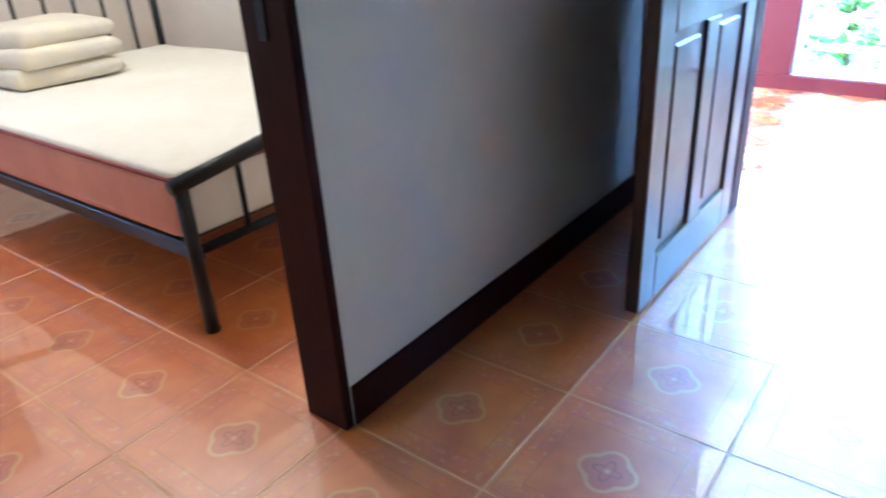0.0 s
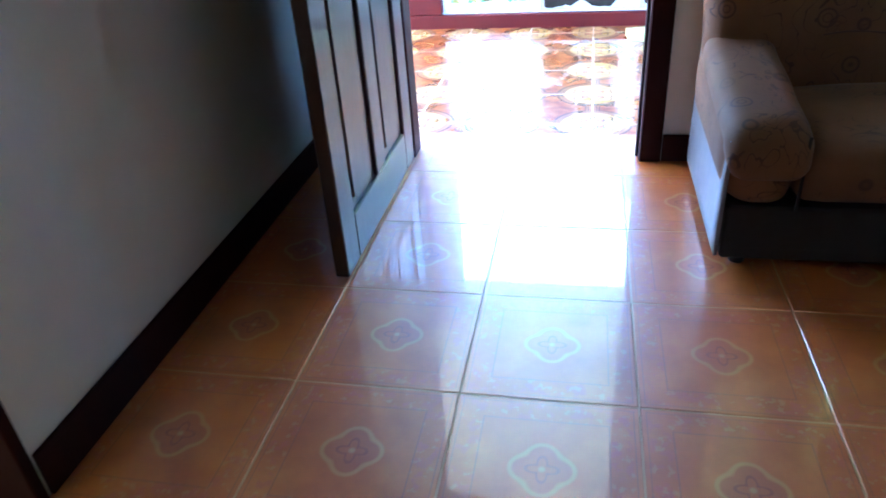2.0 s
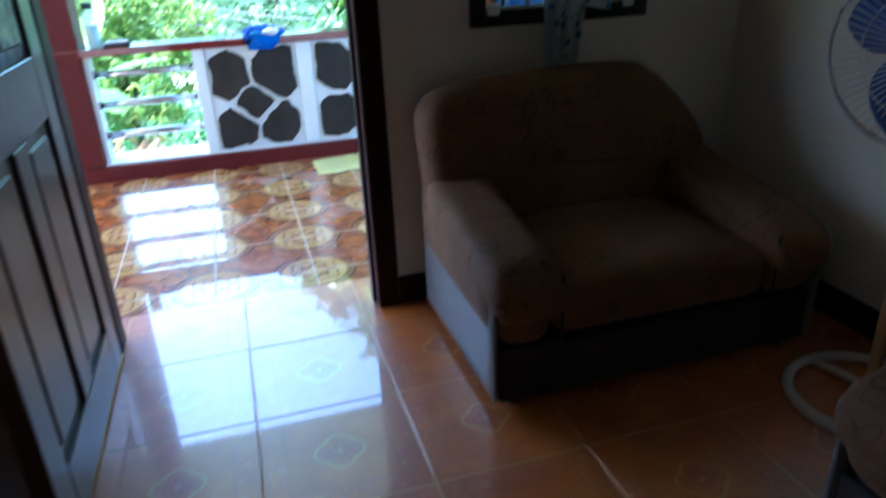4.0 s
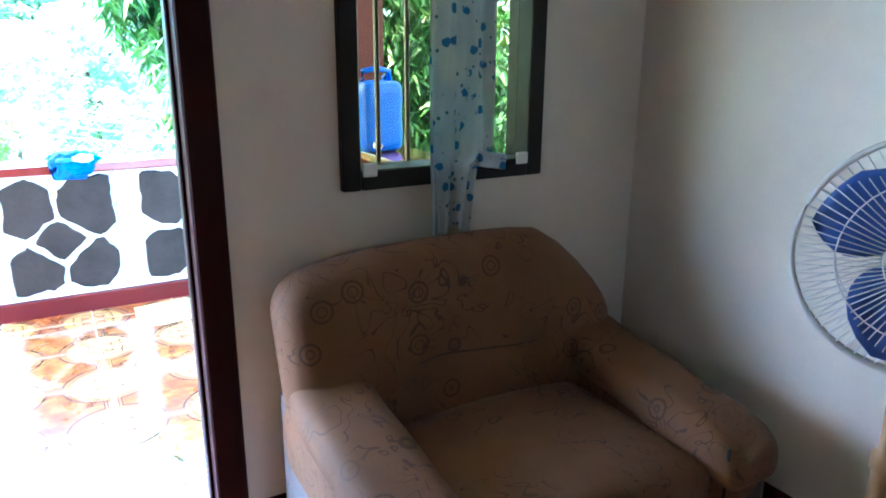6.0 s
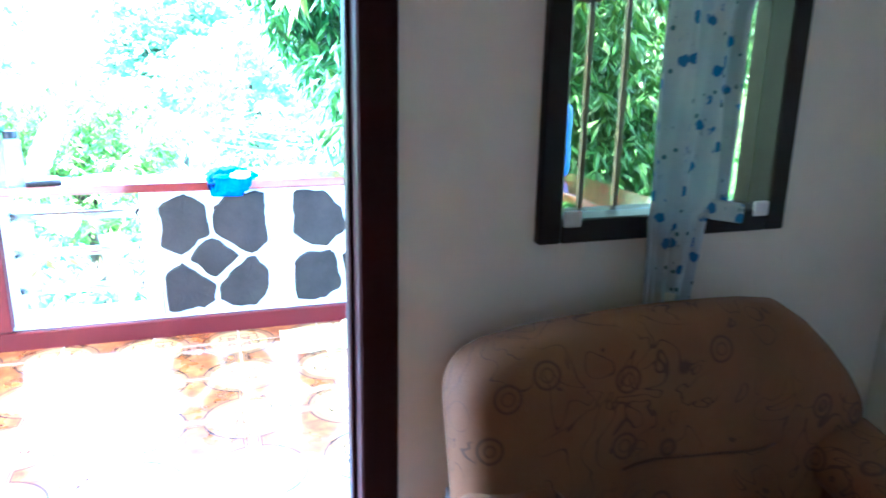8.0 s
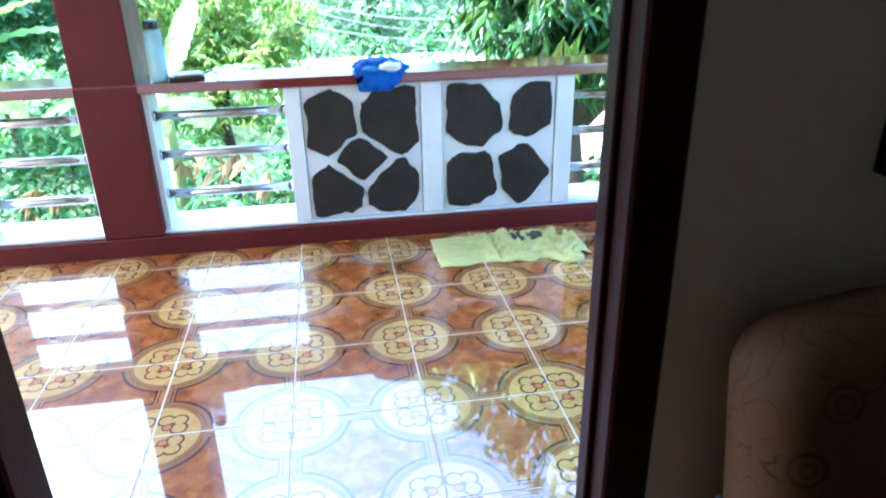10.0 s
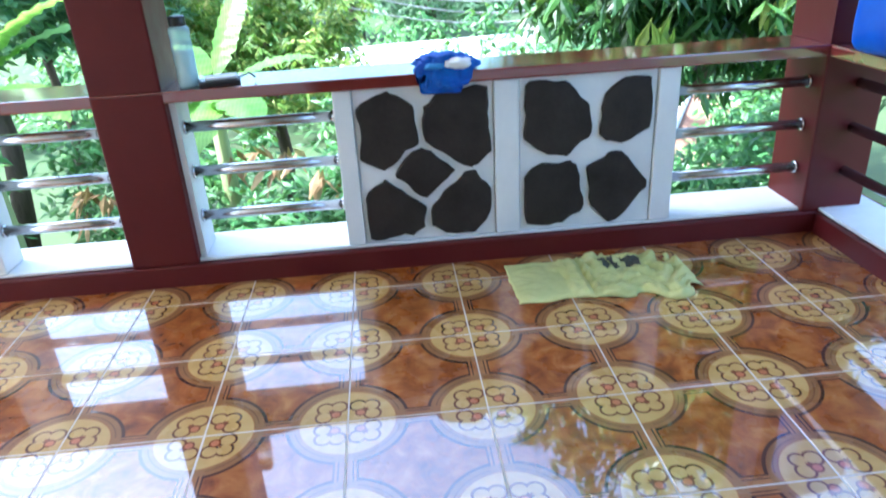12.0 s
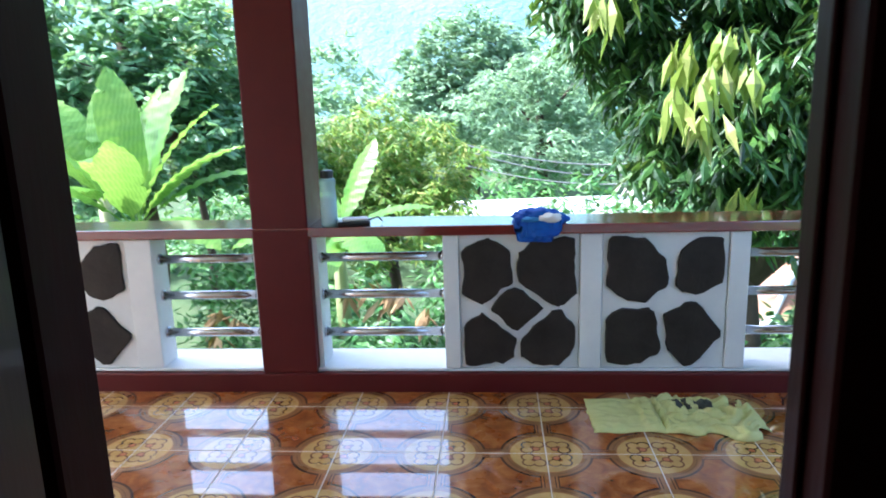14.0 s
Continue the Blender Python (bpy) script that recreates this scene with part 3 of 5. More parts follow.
def door_leaf(parent):
    """Leaf along local x from the hinge, thickness on local y, with stiles, rails and sunk panels."""
    st = 0.115
    rails = [(0.0, 0.15), (0.80, 0.96), (1.92, 2.04)]
    part("stile", box(0, st, -LEAF_T / 2, LEAF_T / 2, 0, 2.04, 0.004), M_DOOR, parent)
    part("stile", box(LEAF_W - st, LEAF_W, -LEAF_T / 2, LEAF_T / 2, 0, 2.04, 0.004), M_DOOR, parent)
    mid = LEAF_W / 2
    for z0, z1 in rails:
        part("rail", box(st + 0.001, LEAF_W - st - 0.001, -LEAF_T / 2, LEAF_T / 2, z0, z1, 0.004), M_DOOR, parent)
    for (_, z0), (z1, _) in zip(rails, rails[1:]):
        part("muntin", box(mid - 0.055, mid + 0.055, -LEAF_T / 2, LEAF_T / 2, z0 + 0.001, z1 - 0.001, 0.004), M_DOOR, parent)
        for a, b in ((st, mid - 0.055), (mid + 0.055, LEAF_W - st)):
            bm = box(a + 0.001, b - 0.001, -0.008, 0.008, z0 + 0.001, z1 - 0.001)
            add_box(bm, a + 0.028, b - 0.028, -0.015, 0.015, z0 + 0.028, z1 - 0.028, 0.012)
            part("panel", bm, M_DOOR if z0 < 0.5 else M_CARVED, parent, "" if z0 < 0.5 else "carved upper panel")
    for s in (-1, 1):
        y = s * LEAF_T / 2
        k = part("door_handle", lathe([(0.027, 0), (0.027, 0.006), (0.011, 0.010), (0.011, 0.045), (0.013, 0.052)], 16), M_IRON, parent, "dark metal lever handle", True)
        k.matrix_basis = pose(LEAF_W - 0.06, y, 0.985, -90 * s)
        part("lever", tube([(0.0, 0.0, 0.045), (-0.03, 0, 0.05), (-0.105, 0.004, 0.048)], 0.0095, 10), M_IRON, k, "", True)
    for z in (0.2, 1.02, 1.82):
        part("hinge", lathe([(0.009, z), (0.009, z + 0.09)], 10, -0.008, -0.022), M_IRON, parent)


door_leaf(leaf)

# bedroom doorway frame
frame_2 = thing("bedroom_door_frame", "dark red-brown varnished bedroom door frame", "door frame", (WX0, 0, 0), kind="structure")
part("jamb", box(-0.132, 0.005, -0.828, -0.800, 0.0, 2.05, 0.003), M_TRIM, frame_2)
part("jamb", box(-0.132, 0.005, -1.699, -1.671, 0.0, 2.05, 0.003), M_TRIM, frame_2)
part("head", box(-0.132, 0.005, -1.699, -0.800, 2.051, 2.079, 0.003), M_TRIM, frame_2)
part("strike_plate", box(-0.080, -0.055, -0.832, -0.8285, 0.93, 1.05, 0.001), M_IRON, frame_2)

# window beside the door
window = thing("window_1", "black framed window with a grey iron grille", "window", (0, WY, 0), kind="structure")
W0, W1, WZ0, WZ1 = 0.838, 1.472, 0.938, 2.05
for nm, bm in (("frame_side", box(W0, W0 + 0.052, -0.022, 0.098, WZ0, WZ1, 0.004)), ("frame_side", box(W1 - 0.052, W1, -0.022, 0.098, WZ0, WZ1, 0.004)),
               ("sill", box(W0 + 0.053, W1 - 0.053, -0.022, 0.098, WZ0, WZ0 + 0.052, 0.004)), ("frame_head", box(W0 + 0.053, W1 - 0.053, -0.022, 0.098, WZ1 - 0.052, WZ1, 0.004))):
    part(nm, bm, M_WINFRAME, window)
for x in (0.985, 1.075, 1.255, 1.345):
    part("grille_bar", box(x - 0.006, x + 0.006, 0.075, 0.087, WZ0 + 0.053, WZ1 - 0.053, 0.002), M_GRILLE, window)
for cx, cz, rr, a0, a1 in ((0.985, 1.50, 0.085, 150, 390), (1.345, 1.50, 0.085, 150, 390), (1.165, 1.62, 0.09, 180, 360), (1.075, 1.72, 0.06, 0, 300), (1.255, 1.72, 0.06, 240, 540)):
    pts = [(cx + rr * math.cos(radians(a0 + (a1 - a0) * k / 18)) * (1 - 0.02 * k), 0.081, cz + rr * math.sin(radians(a0 + (a1 - a0) * k / 18)) * (1 - 0.02 * k)) for k in range(19)]
    part("grille_scroll", tube(pts, 0.006, 6), M_GRILLE, window, "", True)
for x in (W0 + 0.075, W1 - 0.075):
    part("corner_tape", soft_box(x - 0.02, x + 0.02, -0.028, -0.018, WZ0 + 0.035, WZ0 + 0.07, 0.004, 3), M_WHITECLOTH, window, "small white tape tab")
M_TINTED, tt, tb = material("tinted_window_glass", (0.04, 0.04, 0.035), 0.03)
clear = tt.nodes.new("ShaderNodeBsdfTransparent")
clear.inputs[0].default_value = (0.66, 0.60, 0.42, 1)
mxt = tt.nodes.new("ShaderNodeMixShader")
mxt.inputs[0].default_value = 0.12
tt.links.new(clear.outputs[0], mxt.inputs[1]), tt.links.new(tb.outputs[0], mxt.inputs[2]), tt.links.new(mxt.outputs[0], tt.nodes["Material Output"].inputs[0])
part("pane", box(W0 + 0.05, W1 - 0.05, 0.043, 0.048, WZ0 + 0.053, WZ1 - 0.053), M_TINTED, window, "grey-tinted glass pane")


def curtain():
    """A gathered curtain tied in the middle, its tail hanging below the sill."""
    c = thing("curtain", "white curtain with blue flowers, gathered and hanging in the window", "curtain", (0, WY - 0.06, 0))
    n, m = 34, 60
    bm = bmesh.new()
    grid = []
    for j in range(m + 1):
        z = 2.12 - (2.12 - 0.79) * j / m
        if z > 1.40:
            k = min(1.0, (z - 1.40) / 0.20)
            lo, hi = 1.075 - 0.15 * max(0.0, z - 1.60) / 0.52, 1.268 + 0.165 * k * k * (3 - 2 * k)
        elif z > 0.99:
            k = (1.40 - z) / 0.41
            lo, hi = 1.075 - 0.012 * k, 1.268 - 0.005 * k
        else:
            k = (0.99 - z) / 0.20
            lo, hi = 1.063 + 0.006 * k, 1.215 - 0.025 * k
        row = []
        for i in range(n + 1):
            u = i / n
            x = lo + (hi - lo) * u + 0.004 * math.sin(9 * z + 5 * u)
            fold = 0.014 * math.sin(u * 17 + 1.3 * math.sin(z * 5)) + 0.006 * math.sin(u * 41 + z * 3)
            zz = z - (0.035 * math.sin(u * 7) * (j / m) ** 8)
            row.append(bm.verts.new((x, fold, zz)))
        grid.append(row)
    for j in range(m):
        for i in range(n):
            bm.faces.new((grid[j][i], grid[j][i + 1], grid[j + 1][i + 1], grid[j + 1][i]))
    cloth = part("cloth", bm, M_CURTAIN, c, smooth=True)
    s = cloth.modifiers.new("thickness", 'SOLIDIFY')
    s.thickness = 0.0025
    part("rod", tube([(0.80, 0.0, 2.14), (1.53, 0.0, 2.14)], 0.008, 8), M_STEEL, c, "thin metal curtain rod", True)
    corner = soft_box(1.215, 1.31, -0.012, 0.008, 0.985, 1.03, 0.007, 5, lambda x, y, z: (x, y + 0.004 * math.sin(60 * x), z - 0.18 * (x - 1.215)))
    part("hem_corner", corner, M_CURTAIN, c, "", True)


curtain()


# ---- living room things ----
def sofa(at, turn, label):
    """Rounded armchair; local x across the front, y towards the back."""
    s = thing("armchair", label, "armchair", at, turn, group="armchairs of the living room set")
    W, D = 1.02, 0.74

    def arm(x0, x1, outer):
        def warp(x, y, z):
            k = max(0.0, min(1.0, y / D))
            rise = 0.11 * k ** 1.1
            f = max(0.0, (z - 0.2) / 0.26)
            bulge = 0.018 * math.sin(min(1, f) * math.pi) * (1 if outer > 0 else -1)
            return (x + bulge, y - 0.02 * f + 0.03 * f * (1 - k), z + rise * f)
        return soft_box(x0, x1, 0.0, D - 0.03, 0.19, 0.425, 0.075, 11, warp)
    part("base", box(0.012, W - 0.012, 0.02, D - 0.03, 0.03, 0.195, 0.008), M_PLINTH, s, "dark brown base panel")
    part("arm", arm(0.0, 0.185, -1), M_SOFA, s, "", True)
    part("arm", arm(W - 0.185, W, 1), M_SOFA, s, "", True)

    def pad(x0, x1):
        def warp(x, y, z):
            k = max(0.0, min(1.0, y / D))
            return (x, y, z + 0.11 * k ** 1.1 - 0.02 * max(0.0, 1 - y / 0.12) ** 2 + 0.004 * math.sin(23 * y))
        return soft_box(x0, x1, -0.030, D - 0.10, 0.300, 0.425, 0.055, 11, warp)
    part("arm_pad", pad(-0.014, 0.20), M_SOFA, s, "", True)
    part("arm_pad", pad(W - 0.20, W + 0.014), M_SOFA, s, "", True)
    for x0, x1 in ((-0.008, 0.006), (W - 0.006, W + 0.008)):
        part("side_panel", soft_box(x0, x1, 0.015, D - 0.05, 0.04, 0.385, 0.005, 5, lambda x, y, z: (x, y, z + (0.07 * y / D if z > 0.25 else 0))), M_SOFASIDE_SKYLIT, s, "side panel with reflected skylight painted in as grey", True)

    def back_warp(x, y, z):
        u = (x - W / 2) / (W / 2)
        f = max(0.0, (z - 0.2) / 0.6)
        top = 0.045 * (1 - u * u) + 0.004 - 0.05 * max(0.0, -u - 0.6) ** 1.3 - 0.62 * max(0.0, u - 0.42) ** 1.5
        dent = 0.018 * math.exp(-((z - 0.51) / 0.02) ** 2) * math.exp(-((u) / 0.35) ** 4) * (1 if y < 0.62 else 0)
        return (x * (1 - 0.0) + 0.035 * u * f, y + 0.06 * f + dent, z + top * f)
    part("backrest", soft_box(0.004, W - 0.012, 0.52, 0.70, 0.2, 0.765, 0.088, 17, back_warp), M_SOFA, s, "", True)
    part("seat_cushion", soft_box(0.175, W - 0.175, 0.015, 0.565, 0.2, 0.355, 0.05, 9, lambda x, y, z: (x, y, z + (0.022 * math.sin(math.pi * (x - 0.175) / (W - 0.35)) if z > 0.3 else 0))), M_SOFA, s, "", True)
    for x in (0.07, W - 0.07):
        for y in (0.07, D - 0.11):
            part("foot", lathe([(0.022, 0.0), (0.028, 0.032)], 12, x, y), M_BLACK, s)
    # piping along the arms' fronts and tops
    for x in (0.178, W - 0.178):
        pts = [(x, -0.004 + 0.0 * k, 0.20 + 0.205 * k / 6) for k in range(7)]
        part("piping", tube(pts, 0.0045, 6), M_PLINTH, s, "dark piping", True)
    for z in (0.515,):
        pts = [(W / 2 - 0.19 + 0.38 * k / 12, 0.546 + 0.0045 * math.sin(k), z + 0.010 * math.sin(k * 0.5)) for k in range(13)]
        part("seam", tube(pts, 0.0028, 6), M_SEAM, s, "dark pulled seam", True)
    return s


sofa((0.632, 0.178, 0.0), 0, "tan ring-patterned armchair with rounded arms under the window")
sofa((1.09, -0.44, 0.0), -90, "tan ring-patterned armchair against the side wall")


def stand_fan(at, turn):
    f = thing("stand_fan", "blue and white electric stand fan with a round base", "fan", at, turn)
    H = 0.94
    ring = [(0.20 * math.cos(k * 2 * math.pi / 32), 0.20 * math.sin(k * 2 * math.pi / 32), 0.016) for k in range(32)]
    base = part("base", tube(ring, 0.015, 8, True), M_FANWHITE, f, "", True)
    for a in (30, 150, 270):
        c, s = math.cos(radians(a)), math.sin(radians(a))
        part("spoke", tube([(0.19 * c, 0.19 * s, 0.016), (0.1 * c, 0.1 * s, 0.028), (0.0, 0.0, 0.04)], 0.011, 6), M_FANWHITE, base, "", True)
    part("pole", lathe([(0.026, 0.02), (0.026, 0.06), (0.017, 0.075), (0.017, 0.46), (0.023, 0.465), (0.023, 0.50), (0.013, 0.51), (0.013, H - 0.10)], 16), M_FANPOLE, f, "tan metal pole", True)
    part("control_box", soft_box(-0.05, 0.05, -0.045, 0.03, H - 0.24, H - 0.10, 0.018, 5), M_FANWHITE, f, "", True)
    motor = part("motor", lathe([(0.02, 0.0), (0.055, 0.01), (0.07, 0.04), (0.068, 0.10), (0.045, 0.14), (0.015, 0.15)], 24), M_FANWHITE, f, "", True)
    motor.matrix_basis = pose(0, 0.02, H, -90)
    R = 0.222
    for name, depth, y in (("front_guard", 0.045, -0.10), ("back_guard", -0.045, -0.09)):
        bm = bmesh.new()
        rim = [(R * math.cos(k * 2 * math.pi / 48), y, H + R * math.sin(k * 2 * math.pi / 48)) for k in range(48)]
        guard = part(name, tube(rim, 0.006, 6, True), M_FANWHITE, f, "white guard rim", True)
        wires = []
        for rr in (0.075, 0.15):
            wires.append(tube([(rr * math.cos(k * 2 * math.pi / 32), y - depth * (1 - (rr / R) ** 2), H + rr * math.sin(k * 2 * math.pi / 32)) for k in range(32)], 0.0016, 4, True))
        for w in range(72):
            a = w * 2 * math.pi / 72
            pts = [(rr * math.cos(a), y - depth * (1 - (rr / R) ** 2), H + rr * math.sin(a)) for rr in (0.045, 0.11, 0.17, R)]
            wires.append(tube(pts, 0.0013, 4))
        for wbm in wires:
            tmp = bpy.data.meshes.new("tmp")
            wbm.to_mesh(tmp)
            wbm.free()
            bm.from_mesh(tmp)
            bpy.data.meshes.remove(tmp)
        tagged(part("guard_wire", bm, M_FANWHITE, guard, "fine white guard wires", True), kind="stuff")
    hub = part("badge", lathe([(0.048, 0.0), (0.048, 0.008), (0.035, 0.014)], 24), M_FANWHITE, f, "round white centre cap", True)
    hub.matrix_basis = pose(0, -0.14, H, 90)
    for k in range(3):
        bm = bmesh.new()
        n, m = 10, 6
        g = []
        for i in range(n + 1):
            u = i / n
            rr = 0.035 + 0.165 * u
            w = radians(18 + 38 * math.sin(math.pi * min(1, 0.25 + 0.75 * u)))
            g.append([bm.verts.new((rr * math.cos(w * (2 * j / m - 1) + 0.5 * u), 0.022 * (2 * j / m - 1), rr * math.sin(w * (2 * j / m - 1) + 0.5 * u))) for j in range(m + 1)])
        for i in range(n):
            for j in range(m):
                bm.faces.new((g[i][j], g[i][j + 1], g[i + 1][j + 1], g[i + 1][j]))
        bl = part("blade", bm, M_FANBLADE, f, "blue plastic blade", True)
        bl.modifiers.new("thickness", 'SOLIDIFY').thickness = 0.003
        bl.matrix_basis = pose(0, -0.10, H, 0, 120 * k, 0)


stand_fan((1.60, -0.09, 0.0), -58)


# ---- bedroom ----
def bed():
    b = thing("bed", "double bed with a cream mattress on a black iron frame", "bed", (-1.44, -0.72, 0))
    L, Wd = 2.25, 1.40                    # runs towards -x, and +y
    for x in (-0.02, -L):
        for y in (0.0, Wd):
            top = 0.47 if x > -1 else 1.0
            part("leg", tube([(x, y, 0.0), (x, y, top)], 0.022, 10), M_IRON, b, "", True)
    part("foot_rail", tube([(-0.02, -0.03, 0.48), (-0.02, 0.18, 0.505), (-0.02, 0.5, 0.55), (-0.02, Wd - 0.5, 0.55), (-0.02, Wd - 0.18, 0.505), (-0.02, Wd + 0.03, 0.48)], 0.024, 10), M_IRON, b, "", True)
    part("foot_rail", tube([(-0.02, 0.0, 0.27), (-0.02, Wd, 0.27)], 0.016, 8), M_IRON, b, "", True)
    for k in range(1, 7):
        y = Wd * k / 7
        part("spindle", tube([(-0.02, y, 0.27), (-0.02, y, 0.49 + 0.06 * math.sin(math.pi * k / 7))], 0.009, 8), M_IRON, b, "", True)
    for y in (0.02, Wd - 0.02):
        part("side_rail", box(-L, -0.02, y - 0.015, y + 0.015, 0.235, 0.285, 0.004), M_IRON, b)
    part("head_rail", tube([(-L, 0.0, 1.0), (-L, Wd / 2, 1.12), (-L, Wd, 1.0)], 0.022, 10), M_IRON, b, "", True)
    for k in range(1, 9):
        y = Wd * k / 9
        part("head_spindle", tube([(-L, y, 0.3), (-L, y, 1.0 + 0.12 * (1 - abs(2 * k / 9 - 1)))], 0.010, 8), M_IRON, b, "", True)
    for k in range(7):
        x = -0.15 - k * (L - 0.3) / 6
        part("slat", box(x - 0.04, x + 0.04, 0.036, Wd - 0.036, 0.265, 0.283, 0.003), M_BARK, b)
    m = thing("mattress", "thick cream mattress with a pink quilted border", "mattress", (-1.44, -0.72, 0.286))
    part("border", soft_box(-L + 0.03, -0.06, 0.0, Wd, 0.0, 0.20, 0.035, 9), M_MATSIDE, m, "pink cloth border", True)
    part("top_cover", soft_box(-L + 0.045, -0.066, 0.015, Wd - 0.015, 0.165, 0.222, 0.026, 13, lambda x, y, z: (x, y, z + 0.006 * math.sin(7 * x) * math.sin(6 * y))), M_MATTRESS, m, "", True)
    part("end_border", soft_box(-0.067, -0.054, 0.03, Wd - 0.03, 0.015, 0.185, 0.006, 5), M_MATTRESS, m, "cream cloth end border", True)
    part("piping", tube([(-L + 0.06, 0.006, 0.196), (-0.09, 0.006, 0.196), (-0.055, 0.05, 0.196), (-0.055, Wd - 0.05, 0.196)], 0.007, 8), M_PIPING, m, "", True)
    for k, (z, dx) in enumerate(((0.0, 0.0), (0.085, 0.02), (0.165, -0.01))):
        bl = thing("blanket", "folded pale patterned blanket on the mattress", "blanket", (-3.32 + dx, -0.30, 0.512 + z), 6 * k, group="stack of folded blankets")
        part("fold", soft_box(-0.30, 0.30, -0.14, 0.36, 0.0, 0.085, 0.035, 7, lambda x, y, z: (x, y, z + (0.012 * math.sin(9 * x + 5 * y) if z > 0.05 else 0))), M_BLANKET, bl, "", True)


bed()
lamp = thing("ceiling_lamp", "round white glass lamp on the bedroom ceiling", "ceiling lamp", (-2.45, -0.49, TOP - 0.012))
part("canopy", lathe([(0.10, -0.02), (0.11, 0.0), (0.11, 0.011)], 24), M_FANWHITE, lamp, "", True)
M_GLOW, gt, gb = material("lit_opal_glass", (0.9, 0.85, 0.75), 0.4)
gb.inputs["Emission Color"].default_value, gb.inputs["Emission Strength"].default_value = (1.0, 0.82, 0.55, 1), 0.6
part("globe", lathe([(0.03, -0.15), (0.075, -0.135), (0.095, -0.09), (0.09, -0.045), (0.07, -0.021)], 24), M_GLOW, lamp, "glowing opal glass globe", True)
sheer = thing("sheer_curtain", "white sheer curtain across the bedroom window", "curtain", (BED_X + 0.07, -2.5, 0))
bm = bmesh.new()
cols = [[bm.verts.new((0.025 * math.sin(k * 0.55), k * 0.025, z)) for z in (0.55, 2.2)] for k in range(81)]
for a, b2 in zip(cols, cols[1:]):
    bm.faces.new((a[0], b2[0], b2[1], a[1]))
M_SHEER, st, sb = material("sheer_cloth", (0.6, 0.62, 0.65), 0.9)
trn = st.nodes.new("ShaderNodeBsdfTranslucent")
trn.inputs[0].default_value = (0.06, 0.07, 0.08, 1)
mxs = st.nodes.new("ShaderNodeMixShader")
mxs.inputs[0].default_value = 0.85
st.links.new(sb.outputs[0], mxs.inputs[1]), st.links.new(trn.outputs[0], mxs.inputs[2]), st.links.new(mxs.outputs[0], st.nodes["Material Output"].inputs[0])
part("cloth", bm, M_SHEER, sheer, "", True)
part("rod", tube([(0, -0.1, 2.21), (0, 2.1, 2.21)], 0.01, 8), M_STEEL, sheer, "", True)

# ---- balcony ----
structure("kerb_front", box(BL, BR + 0.32, KERB, KERB + 0.30, BALC - 0.2, 0.035, 0.006), M_REDPAINT, "dark red painted concrete kerb", "kerb")
structure("kerb_right", box(BR, BR + 0.30, WY2 + 0.004, KERB - 0.004, BALC - 0.2, 0.035, 0.006), M_REDPAINT, "dark red painted concrete kerb", "kerb")
structure("kerb_capping", box(BL, BR + 0.28, KERB + 0.03, KERB + 0.30, 0.036, 0.050, 0.003), M_WHITE, "white painted capping under the railing", "trim")
structure("kerb_capping_right", box(BR + 0.02, BR + 0.28, WY2 + 0.01, KERB + 0.026, 0.036, 0.050, 0.003), M_WHITE, "white painted capping under the railing", "trim")
structure("handrail_front", box(BL, BR + 0.32, KERB + 0.012, KERB + 0.28, 0.682, 0.728, 0.007, 2), M_RAILTOP, "wide red painted concrete handrail", "handrail")
structure("handrail_right", box(BR - 0.05, BR + 0.28, WY2 + 0.004, KERB + 0.009, 0.682, 0.728, 0.007, 2), M_RAILTOP, "wide red painted concrete handrail", "handrail")


def column(name, x0, x1, y0, y1, z1=2.62):
    c = thing(name, "square dark red painted concrete column", "column", (0, 0, 0), kind="structure")
    part("lower_shaft", box(x0, x1, y0, y1, 0.036, 0.722, 0.008, 2), M_REDPAINT, c)
    part("upper_shaft", box(x0 + 0.002, x1 - 0.002, y0 + 0.002, y1 - 0.002, 0.7235, z1, 0.008, 2), M_REDPAINT, c)
    return c


column("column", -0.988, -0.728, KERB + 0.008, KERB + 0.29)
column("column", 1.785, 2.045, KERB + 0.008, KERB + 0.29)
column("column", -3.95, -3.69, KERB + 0.008, KERB + 0.29)


def cell_polygon(seeds, i, w, h, gap):
    """The part of a w x h rectangle that lies nearest to seed i, drawn in by gap."""
    poly = [(0, 0), (w, 0), (w, h), (0, h)]
    px, py, size = seeds[i]
    cuts = []
    for j, (qx, qy, other) in enumerate(seeds):
        if j != i:
            f = 0.5 + (size - other) / math.hypot(qx - px, qy - py)
            cuts.append((qx - px, qy - py, (px + (qx - px) * f, py + (qy - py) * f)))
    cuts += [(1, 0, (w, 0)), (-1, 0, (0, 0)), (0, 1, (0, h)), (0, -1, (0, 0))]
    for nx, ny, (mx, my) in cuts:
        ln = math.hypot(nx, ny)
        nx, ny = nx / ln, ny / ln
        mx, my = mx - nx * gap, my - ny * gap
        out = []
        for k in range(len(poly)):
            a, b = poly[k], poly[(k + 1) % len(poly)]
            da, db = (a[0] - mx) * nx + (a[1] - my) * ny, (b[0] - mx) * nx + (b[1] - my) * ny
            if da <= 0:
                out.append(a)
            if da * db < 0:
                s = da / (da - db)
                out.append((a[0] + s * (b[0] - a[0]), a[1] + s * (b[1] - a[1])))
        poly = out
    return poly


